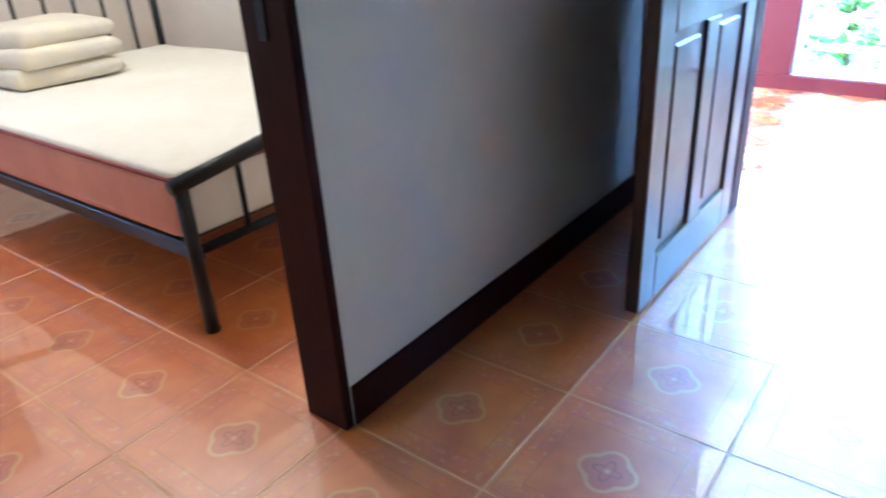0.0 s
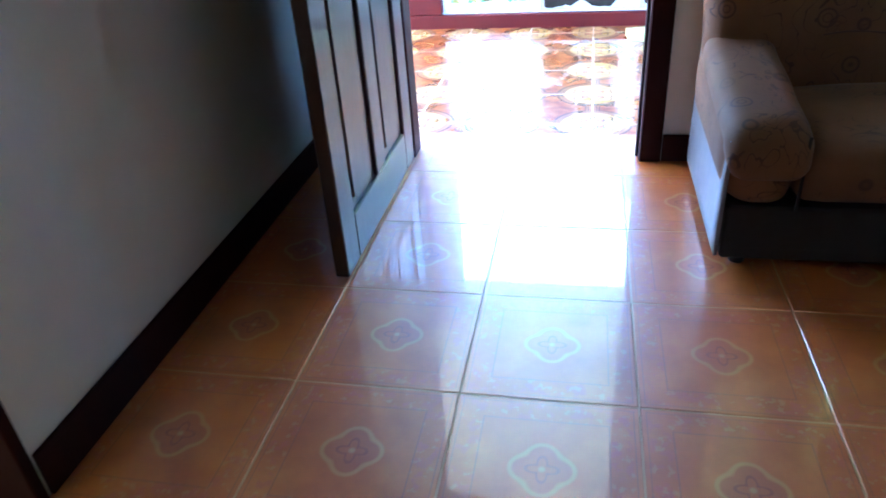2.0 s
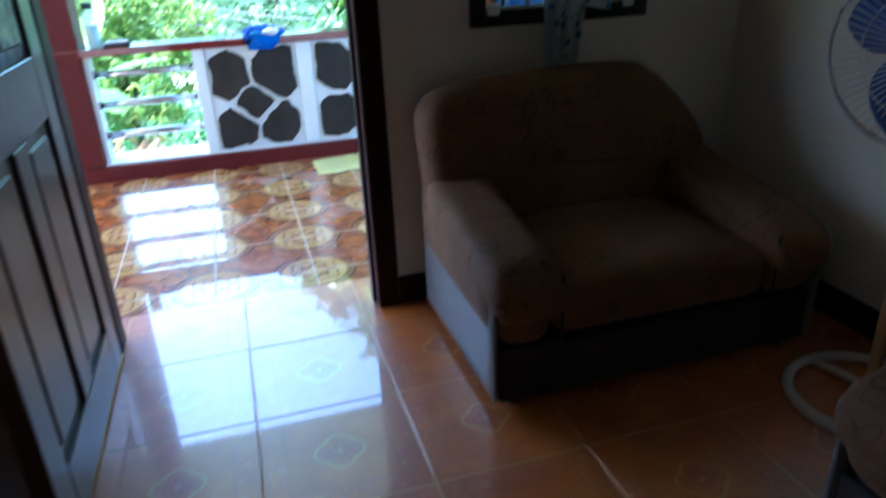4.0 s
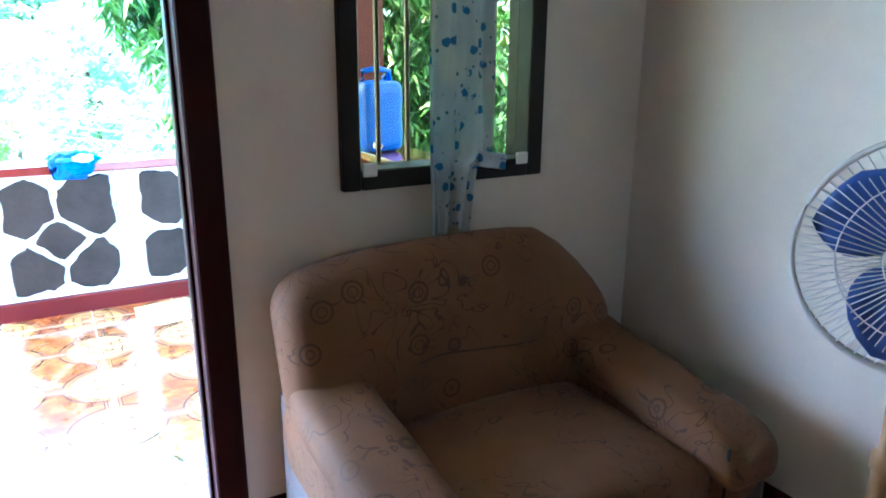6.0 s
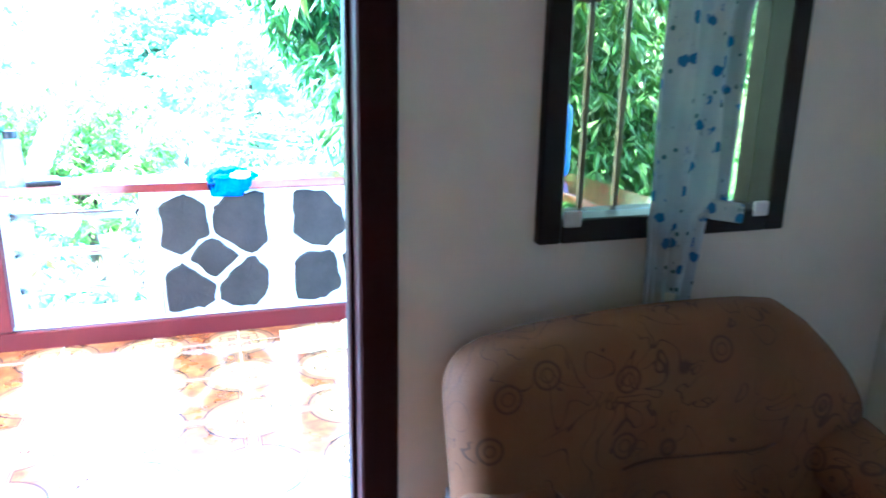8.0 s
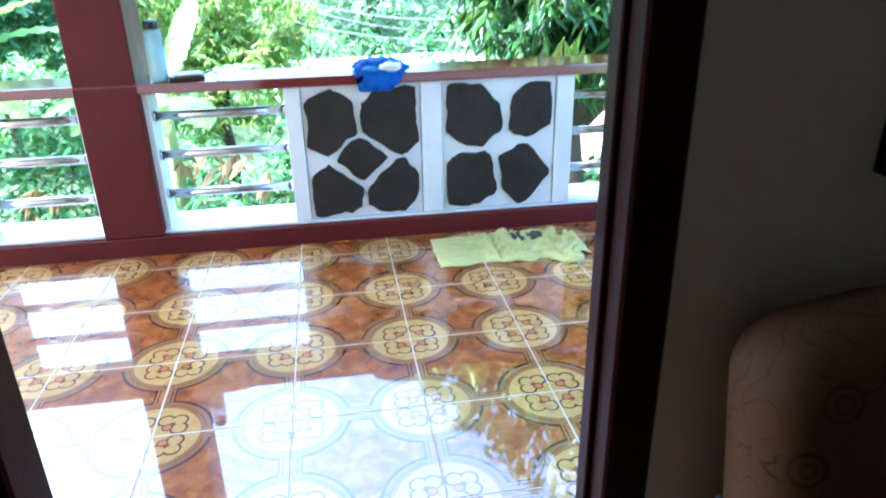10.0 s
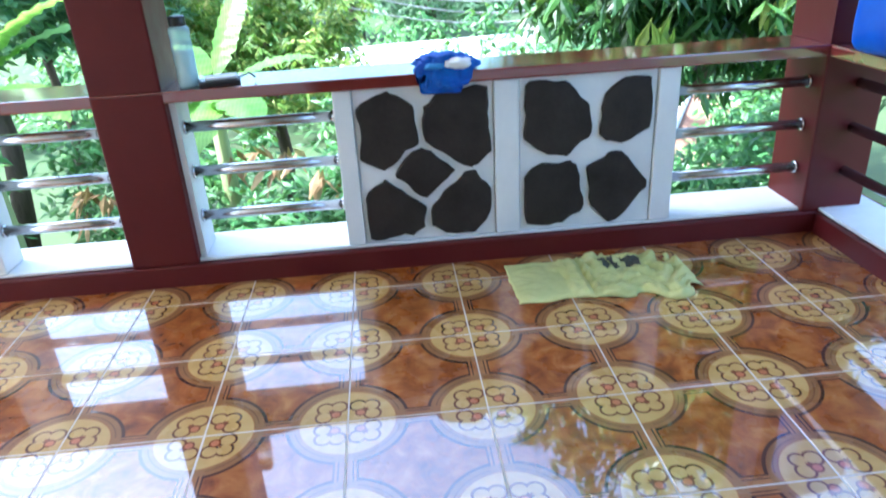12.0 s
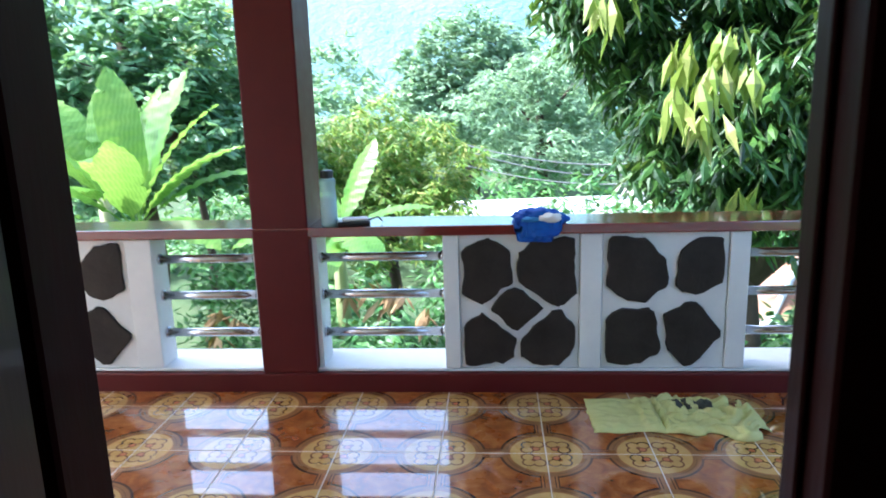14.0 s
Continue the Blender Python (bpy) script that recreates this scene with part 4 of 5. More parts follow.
def stone_panel(x0, x1, seeds, gap, rng):
    """A white panel with dark flagstones set a little proud of it."""
    p = thing("stone_panel", "white parapet panel set with dark irregular flagstones", "parapet panel", (x0, KERB + 0.036, 0.0515), group="flagstone parapet panels")
    w, h = x1 - x0, 0.629
    part("slab", box(0, w, 0.004, 0.14, 0, h, 0.004), M_WHITE, p)
    for i, seed in enumerate(seeds):
        if seed[2] < MORTAR:
            continue
        poly = cell_polygon(seeds, i, w, h, gap)
        broken = []
        for k in range(len(poly)):
            a, b, c = Vector(poly[k - 1]), Vector(poly[k]), Vector(poly[(k + 1) % len(poly)])
            f, g = rng.uniform(0.05, 0.30), rng.uniform(0.05, 0.30)
            broken += [b.lerp(a, f), b.lerp(a, f * 0.3).lerp(b.lerp(c, g * 0.3), 0.5), b.lerp(c, g)]
        poly = broken
        bm = bmesh.new()
        pts = []
        for k in range(len(poly)):
            a, b = Vector(poly[k]), Vector(poly[(k + 1) % len(poly)])
            n = max(1, int((b - a).length / 0.028))
            for s in range(n):
                pts.append(a.lerp(b, s / n))
        mid = sum(pts, Vector((0, 0))) / len(pts)
        # uneven edge
        ph = rng.uniform(0, 9)
        pts = [q + (q - mid).normalized() * (rng.uniform(-0.004, 0.004) + 0.020 * noise.noise(Vector((q.x * 10 + ph, q.y * 10, ph)))) for q in pts]
        rings = []
        for y, sc in ((0.006, 1.0), (-0.006, 1.0), (-0.0105, 0.955)):
            rings.append([bm.verts.new((mid.x + (q.x - mid.x) * sc, y + rng.uniform(-0.0008, 0.0008), mid.y + (q.y - mid.y) * sc)) for q in pts])
        for ra, rb in zip(rings, rings[1:]):
            for k in range(len(pts)):
                bm.faces.new((ra[k], rb[k], rb[(k + 1) % len(pts)], ra[(k + 1) % len(pts)]))
        c = bm.verts.new((mid.x, -0.012, mid.y))
        for k in range(len(pts)):
            bm.faces.new((rings[-1][k], c, rings[-1][(k + 1) % len(pts)]))
        bmesh.ops.recalc_face_normals(bm, faces=bm.faces[:])
        part("stone", bm, M_STONE, p)
    return p


rng = random.Random(4)
# each stone's middle and size in its panel; those under MORTAR are gaps left bare
MORTAR = -0.02
FIVE = [(0.118, 0.445, 0.0), (0.400, 0.455, 0.014), (0.262, 0.265, 0.0), (0.145, 0.130, 0.0), (0.385, 0.140, 0.004),
        (0.005, 0.290, -0.045), (0.535, 0.285, -0.045), (0.250, 0.630, -0.05), (0.262, 0.0, -0.05), (0.0, 0.62, -0.05), (0.545, 0.02, -0.04)]
FOUR = [(0.160, 0.460, 0.0), (0.445, 0.470, 0.0), (0.145, 0.145, 0.0), (0.385, 0.175, 0.0),
        (0.285, 0.318, -0.055), (0.520, 0.300, -0.030), (0.292, 0.600, -0.045), (0.262, 0.015, -0.05), (0.550, 0.020, -0.028), (0.010, 0.305, -0.06)]
for a, b, seeds in ((-0.054, 0.482, FIVE), (0.582, 1.128, FOUR), (-2.154, -1.608, FOUR), (-2.80, -2.264, FIVE)):
    stone_panel(a, b, seeds, 0.015 if seeds is FIVE else 0.018, rng)


def pilaster(x0, x1):
    structure("pilaster", box(x0, x1, KERB + 0.029, KERB + 0.18, 0.0515, 0.681, 0.004), M_WHITE, "white painted parapet pilaster", "pilaster")


for a, b in ((-0.126, -0.056), (0.484, 0.580), (1.130, 1.216), (-1.606, -1.480), (-2.262, -2.156), (-2.90, -2.802)):
    pilaster(a, b)
structure("pilaster", box(-1.003, -0.990, KERB + 0.05, KERB + 0.22, 0.0515, 0.681), M_WHITE, "white painted strip beside the column", "pilaster")
structure("pilaster", box(-0.726, -0.703, KERB + 0.05, KERB + 0.22, 0.0515, 0.681), M_WHITE, "white painted strip beside the column", "pilaster")


def rail_bar(p, q):
    r = thing("rail_bar", "polished stainless steel railing tube", "railing bar", p, group="railing tubes", kind="structure")
    d = Vector(q) - Vector(p)
    part("tube", tube([(0, 0, 0), d / 2, d], 0.021, 14), M_STEEL, r, "", True)
    for e in (d * 0.0 + d.normalized() * 0.006, d - d.normalized() * 0.006):
        part("flange", tube([e - d.normalized() * 0.005, e + d.normalized() * 0.004], 0.026, 14), M_STEEL, r, "", True)


for z in (0.572, 0.395, 0.210):
    y = KERB + 0.10
    rail_bar((-1.479, y, z), (-1.004, y, z))
    rail_bar((-0.702, y, z), (-0.127, y, z))
    rail_bar((1.217, y, z), (1.784, y, z))
    rail_bar((-3.68, y, z), (-2.902, y, z))
    rail_bar((BR + 0.10, WY2 + 0.01, z), (BR + 0.10, KERB + 0.024, z))


def jug():
    j = thing("water_jug", "blue plastic slim water container with a tap on the handrail", "water container", (1.875, 3.0, 0.729), 6)
    part("body", soft_box(-0.130, 0.130, -0.105, 0.105, 0.0, 0.40, 0.05, 11, lambda x, y, z: (x * (1 - 0.02 * math.cos(z * 30)), y, z)), M_BLUE, j, "", True)
    part("handle", tube([(-0.09, 0, 0.39), (-0.085, 0, 0.45), (0, 0, 0.465), (0.085, 0, 0.45), (0.09, 0, 0.39)], 0.017, 10), M_BLUE, j, "", True)
    c = part("cap", lathe([(0.03, 0.39), (0.03, 0.42), (0.025, 0.425)], 18, 0.1, 0.05), M_BLUE, j, "", True)
    tap = part("tap", lathe([(0.02, 0.0), (0.02, 0.012), (0.011, 0.018), (0.011, 0.045), (0.016, 0.05)], 14), M_WHITECLOTH, j, "white plastic tap", True)
    tap.matrix_basis = pose(-0.075, -0.113, 0.05, 90)
    part("tap_button", lathe([(0.008, 0.0), (0.007, 0.012)], 10), varied("red_plastic", (0.5, 0.02, 0.02), (0.6, 0.04, 0.03), 0.4, 5.0), tap, "red tap button").matrix_basis = pose(0, 0, 0.05)


jug()


def lump(radius, squash, amp, seed, n=5):
    bm = bmesh.new()
    bmesh.ops.create_icosphere(bm, subdivisions=n, radius=1.0)
    off = Vector((seed * 3.1, seed * 1.7, seed))
    for v in bm.verts:
        d = v.co.normalized()
        k = 1 + amp * (noise.noise(d * 1.7 + off) + 0.55 * abs(noise.noise(d * 4.5 + off)) + 0.25 * noise.noise(d * 11 + off))
        v.co = Vector((d.x * radius * squash[0] * k, d.y * radius * squash[1] * k, max(-0.97, d.z) * radius * squash[2] * k))
    return bm


cloth = thing("blue_cloth", "crumpled royal blue cloth with a white patch draped on the handrail", "cloth", (0.300, 3.292, 0.7285))
bm = lump(0.088, (1.15, 0.85, 0.52), 0.36, 8.0)
for v in bm.verts:
    v.co.z = max(v.co.z + 0.018, 0.001)
    if v.co.y < -0.045:                      # the front hangs over the edge
        v.co.z -= 0.075 * min(1.0, (-0.045 - v.co.y) / 0.012)
        v.co.y = min(v.co.y, -0.054)
part("cloth_body", bm, M_BLUECLOTH, cloth, "", True)
bm = lump(0.042, (1.2, 0.7, 0.5), 0.3, 5.0, 4)
bmesh.ops.translate(bm, verts=bm.verts, vec=(0.05, -0.045, 0.028))
part("white_patch", bm, M_WHITECLOTH, cloth, "white cloth patch", True)
bm = lump(0.035, (1.4, 0.6, 0.3), 0.3, 7.0, 4)
bmesh.ops.translate(bm, verts=bm.verts, vec=(-0.03, -0.050, 0.022))
part("pale_blue_patch", bm, varied("sky_blue_cloth", (0.03, 0.17, 0.48), (0.06, 0.26, 0.58), 0.7, 9.0), cloth, "lighter blue fold", True)

bottle = thing("water_bottle", "tall bluish clear water bottle with a black cap on the handrail", "bottle", (-0.642, 3.31, 0.7285))
part("body", lathe([(0.034, 0.0), (0.038, 0.006), (0.038, 0.15), (0.036, 0.165), (0.036, 0.18), (0.038, 0.19), (0.037, 0.205), (0.030, 0.215)], 24), M_BOTTLE, bottle, "", True)
part("water", lathe([(0.033, 0.004), (0.0355, 0.01), (0.0355, 0.13)], 20), varied("pale_water", (0.45, 0.68, 0.72), (0.52, 0.74, 0.78), 0.2, 4.0), bottle, "", True)
part("cap", lathe([(0.029, 0.216), (0.030, 0.22), (0.030, 0.245), (0.026, 0.25)], 20), M_CAP, bottle, "black screw cap", True)
pouch = thing("pouch", "small dark pouch with a light top lying on the handrail", "pouch", (-0.530, 3.305, 0.7285), 12)
part("body", soft_box(-0.075, 0.075, -0.04, 0.045, 0.0, 0.022, 0.009, 6), M_BLACK, pouch, "", True)
part("flap", soft_box(-0.05, 0.065, -0.03, 0.04, 0.0225, 0.032, 0.004, 6), M_WHITECLOTH, pouch, "pale flap", True)
part("strap", tube([(0.07, 0, 0.02), (0.11, 0.02, 0.03), (0.13, 0.01, 0.012)], 0.004, 6), M_BLACK, pouch, "", True)


def shirt():
    s = thing("t_shirt", "lime yellow t-shirt spread crumpled on the tiles", "t-shirt", (0.495, 2.732, BALC + 0.001))
    bm = bmesh.new()
    n, m = 70, 40
    g = {}
    for i in range(n + 1):
        for j in range(m + 1):
            u, v = i / n, j / m
            wob = 0.012 * noise.noise(Vector((u * 6, v * 6, 3.0)))
            x = u * 0.70 + wob
            lo = 0.115 - 0.10 * max(0.0, u - 0.35) + (0.03 * math.sin(u * 21) if u > 0.62 else 0.004 * math.sin(u * 30))
            hi = 0.435 + (0.014 * math.sin(u * 15) if u > 0.55 else 0)
            y = lo + (hi - lo) * v + 0.008 * noise.noise(Vector((u * 5, v * 7, 9.0)))
            edge = min(u, 1 - u, v, 1 - v)
            crumple = 0.25 if u < 0.42 else 1.0
            hgt = 0.006 + crumple * 0.060 * abs(noise.noise(Vector((u * 9 + 2, v * 7, 1.0)))) + crumple * 0.026 * abs(noise.noise(Vector((u * 22, v * 19, 4.0))))
            if 0.30 < u < 0.40:
                hgt += 0.012
            g[i, j] = bm.verts.new((x, y, hgt * min(1.0, edge * 14 + 0.15)))
    for i in range(n):
        for j in range(m):
            if (i / n > 0.86 and j / m > 0.72 + 0.1 * math.sin(i)) or (i / n > 0.90 and j / m < 0.12):
                continue
            bm.faces.new((g[i, j], g[i + 1, j], g[i + 1, j + 1], g[i, j + 1]))
    spots = {k: tuple(v.co) for k, v in g.items()}
    b = part("cloth", bm, M_SHIRT, s, "", True)
    b.modifiers.new("thickness", 'SOLIDIFY').thickness = 0.003
    for u0, u1 in ((0.535, 0.565), (0.59, 0.61), (0.665, 0.70), (0.72, 0.745)):
        add = bmesh.new()
        made = {}
        for i in range(int(u0 * n), int(u1 * n) + 1):
            for j in range(int(0.55 * m), int(0.86 * m)):
                q = []
                for a, c in ((i, j), (i + 1, j), (i + 1, j + 1), (i, j + 1)):
                    if (a, c) not in made:
                        x, y, z = spots[a, c]
                        made[a, c] = add.verts.new((x, y, z + 0.004))
                    q.append(made[a, c])
                add.faces.new(q)
        part("print_bar", add, M_PRINT, s, "faded dark print", True)


shirt()


# ---- outdoors ----
structure("ground", box(-900, 900, -900, 900, -3.4, -3.2), M_GROUND, "grassy ground around the house", "ground")
structure("house_base", box(BED_X - 0.15, BR + 0.30, BACK - 0.15, KERB + 0.28, -3.2, -0.27), M_OUTWALL, "painted lower storey of the house", "wall")


def leaf_arrays(base, axis, up, length, width, fold=0.25, bend=0.25):
    """Leaves of six corners each: base, two shoulders, two middles on the rib, tip. All arguments are arrays over the leaves."""
    side = np.cross(axis, up)
    side /= np.linalg.norm(side, axis=1, keepdims=True) + 1e-9
    nrm = np.cross(side, axis)
    L, W = length[:, None], width[:, None]
    p0 = base
    p1 = base + axis * L * 0.45 + side * W * 0.5 - nrm * W * fold
    p2 = base + axis * L * 0.45 - side * W * 0.5 - nrm * W * fold
    p3 = base + axis * L * 0.5
    p4 = base + axis * L * 0.98 - nrm * L * bend * 0.6
    return np.stack([p0, p1, p2, p3, p4], axis=1)


def foliage(name, verts, mat, parent, label=""):
    n = len(verts)
    pat = np.array([[0, 3, 1], [1, 3, 4], [0, 2, 3], [3, 2, 4]])
    faces = (pat[None] + (np.arange(n) * 5)[:, None, None]).reshape(-1, 3)
    me = bpy.data.meshes.new(name)
    me.from_pydata(verts.reshape(-1, 3).tolist(), [], faces.tolist())
    return link_mesh(name, me, mat, parent, label)


def whorls(rs, centres, per, length, width, droop, spread=0.6):
    """Bunches of leaves about the given twig ends."""
    k = len(centres) * per
    c = np.repeat(centres, per, axis=0) + rs.normal(0, 0.05, (k, 3)) * spread
    a = rs.uniform(0, 2 * np.pi, k)
    dz = rs.normal(droop, 0.35, k)
    axis = np.stack([np.cos(a), np.sin(a), dz], axis=1)
    axis /= np.linalg.norm(axis, axis=1, keepdims=True)
    up = np.stack([rs.normal(0, 0.25, k), rs.normal(0, 0.25, k), np.ones(k)], axis=1)
    return leaf_arrays(c, axis, up, length * rs.uniform(0.65, 1.2, k), width * rs.uniform(0.7, 1.2, k))


def in_lobes(rs, lobes, n, shell=0.55):
    """Points in the outer part of several egg-shaped lobes (x, y, z, rx, ry, rz)."""
    lobes = np.array(lobes, float)
    vol = lobes[:, 3] * lobes[:, 4] + lobes[:, 3] * lobes[:, 5] + lobes[:, 4] * lobes[:, 5]
    pick = rs.choice(len(lobes), n, p=vol / vol.sum())
    d = rs.normal(0, 1, (n, 3))
    d /= np.linalg.norm(d, axis=1, keepdims=True)
    r = shell + (1 - shell) * rs.uniform(0, 1, n) ** 0.6
    r *= 1 + 0.22 * np.sin(d[:, 0] * 5 + pick) * np.cos(d[:, 2] * 6 + pick * 2)
    return lobes[pick, :3] + d * lobes[pick, 3:] * r[:, None]


def limb(points, r0, r1):
    return tube(points, r0, 8, taper=lambda s: 1 + (r1 / r0 - 1) * s)


def tree(name, label, base, height, r, lobes, n, per, length, width, droop, mat, seed, shell=0.55):
    rs = np.random.RandomState(seed)
    t = thing(name, label, "tree", base)
    b = Vector(base)
    part("trunk", limb([(0, 0, 0), (0.04 * height, 0.02, height * 0.35), (0.02, 0.05, height * 0.7), (0.05, 0, height)], r, r * 0.45), M_BARK, t, "", True)
    for lo in lobes:
        tip = Vector(lo[:3]) - b
        s = Vector((0.03 * height, 0.02, height * 0.6))
        m = s.lerp(tip, 0.5) + Vector((0, 0, 0.1 * height))
        part("limb", limb([s, m, tip], r * 0.45, r * 0.12), M_BARK, t, "", True)
    pts = in_lobes(rs, lobes, n, shell) - np.array(base)
    foliage("crown", whorls(rs, pts, per, length, width, droop), mat, t)
    return t, rs


# mango tree close to the railing
mango, rs = tree("mango_tree", "mango tree with drooping dark leaves beside the balcony", (2.3, 6.6, -3.2), 4.6, 0.2,
                 [(1.75, 6.2, 1.75, 1.0, 1.1, 1.2), (1.0, 5.9, 2.15, 0.55, 0.7, 0.6), (3.1, 6.0, 1.6, 1.4, 1.3, 1.5), (1.75, 5.4, 0.95, 0.75, 0.6, 0.62), (2.7, 6.3, 3.1, 1.5, 1.3, 1.1), (2.6, 5.4, 0.75, 0.8, 0.6, 0.7), (3.9, 5.6, 0.6, 0.9, 0.8, 0.8)],
                 3800, 9, 0.205, 0.056, -0.75, M_LEAF_DARK, 3, 0.30)
young = np.array([(1.26, 4.7, 1.55), (1.40, 4.6, 1.38), (1.52, 4.7, 1.60), (1.20, 4.55, 1.24), (1.36, 4.5, 1.16), (1.62, 4.65, 1.40), (0.85, 5.0, 1.85), (2.25, 5.0, 1.05), (2.5, 4.9, 0.72), (1.75, 4.9, 0.62), (1.1, 5.0, 2.1), (2.2, 4.8, 2.05)]) - np.array((2.3, 6.6, -3.2))
foliage("young_leaves", whorls(rs, young, 12, 0.27, 0.085, -1.9, 0.9), M_LEAF_YOUNG, mango, "hanging yellow-green young leaves")

tree("fruit_tree", "bushy tree with yellow-green and reddish leaf tips", (-1.7, 11.6, -3.2), 3.4, 0.13,
     [(-1.9, 11.6, 0.35, 1.0, 0.9, 0.95), (-0.95, 11.8, 0.15, 0.85, 0.8, 0.75), (-2.65, 11.8, 0.0, 0.7, 0.8, 0.85), (-1.5, 11.0, -0.6, 1.4, 0.8, 0.7)], 1500, 8, 0.20, 0.05, -0.35, M_LEAF_MID, 8)
tree("broadleaf_tree", "tall broad-leaved tree behind the banana plants", (-5.2, 10.2, -3.2), 6.0, 0.16,
     [(-5.7, 10.0, 1.9, 1.4, 1.2, 1.25), (-4.3, 10.4, 1.9, 1.1, 1.0, 1.0), (-6.9, 9.8, 1.6, 1.3, 1.2, 1.4), (-4.9, 9.9, 0.9, 1.6, 1.2, 1.1), (-3.6, 10.8, 0.7, 1.0, 0.9, 0.9)], 1900, 7, 0.21, 0.12, -0.3, M_LEAF_ROUND, 12)
tree("slender_tree", "slender tree with olive and reddish leaves", (-5.3, 12.5, -3.2), 4.6, 0.10,
     [(-5.4, 12.5, 1.9, 0.8, 0.8, 1.1), (-4.9, 12.7, 2.5, 0.8, 0.8, 0.8), (-5.8, 12.3, 0.9, 0.8, 0.8, 0.8)], 650, 8, 0.17, 0.05, -0.3, M_LEAF_MID, 15)
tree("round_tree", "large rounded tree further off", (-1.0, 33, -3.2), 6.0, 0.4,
     [(-1.3, 33, 2.9, 2.7, 2.2, 2.3), (0.3, 33.5, 2.2, 2.2, 2.0, 2.0), (-2.9, 33, 1.4, 1.6, 2, 1.5), (-1.2, 32, 0.6, 3.2, 2, 1.6), (3.2, 33, 0.8, 2.2, 2, 1.6)], 2600, 7, 0.42, 0.17, -0.2, M_LEAF_HAZED, 21)
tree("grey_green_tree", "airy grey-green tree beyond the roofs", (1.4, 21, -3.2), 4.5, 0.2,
     [(0.6, 21, 1.0, 1.6, 1.4, 1.3), (2.4, 21, 1.6, 1.6, 1.4, 1.5), (1.8, 20.5, -0.3, 2.2, 1.4, 1.0)], 1300, 7, 0.26, 0.09, -0.3, M_LEAF_HAZED, 25)
tree("back_tree", "dense tree behind the mango tree", (7.0, 12, -3.2), 5.0, 0.2,
     [(6.6, 12, 1.5, 2.2, 1.6, 2.2), (5.2, 11.5, 0.2, 1.6, 1.4, 1.4), (8.4, 11, 2.6, 2.2, 1.8, 2.4)], 1500, 7, 0.28, 0.10, -0.5, M_LEAF_DARK, 28)

rs = np.random.RandomState(40)
woods = thing("far_woods", "wooded slope of distant trees", "woods", kind="stuff")
lobes = [(x, 46 + 6 * math.sin(x), -1 + 2.5 * math.sin(x * 0.37) + 0.03 * abs(x) ** 1.3, 4.2, 3.0, 3.6) for x in range(-44, 48, 4)]
foliage("canopy", whorls(rs, in_lobes(rs, lobes, 7000, 0.7), 5, 0.75, 0.34, -0.2, 3.0), M_LEAF_HAZED, woods)
lobes = [(x, 19 + 2.5 * math.sin(x * 1.3), -2.2 + 0.5 * math.sin(x * 0.9), 1.8, 1.6, 1.5) for x in range(-22, 22, 2)]
foliage("undergrowth", whorls(rs, in_lobes(rs, lobes, 4200, 0.6), 6, 0.34, 0.13, -0.3, 2.0), M_LEAF_BUSH, woods)

bushes = thing("garden_bushes", "leafy garden shrubs below the balcony", "shrubs", kind="stuff")
lobes = [(x * 1.1 + 0.4 * math.sin(x * 2.1), 8.2 + 1.6 * math.sin(x * 1.7), -1.65 + 0.5 * math.sin(x * 1.1), 1.0, 0.9, 1.25) for x in range(-10, 6)]
lobes += [(x * 1.2, 6.0 + 0.5 * math.sin(x * 2.3), -2.2, 0.95, 0.8, 0.95) for x in range(-7, 6)]
foliage("leaves", whorls(rs, in_lobes(rs, lobes, 8600, 0.45), 7, 0.19, 0.075, -0.3, 1.5), M_LEAF_BUSH, bushes)
foliage("dry_leaves", whorls(rs, in_lobes(rs, [(-1.0, 7.2, -0.72, 0.9, 0.3, 0.18), (-0.2, 8.4, -1.3, 0.8, 0.4, 0.3), (-3.0, 8, -1.2, 0.6, 0.4, 0.3)], 14, 0.1), 5, 0.32, 0.09, -1.0), M_LEAF_DRY, bushes, "withered brown leaves")


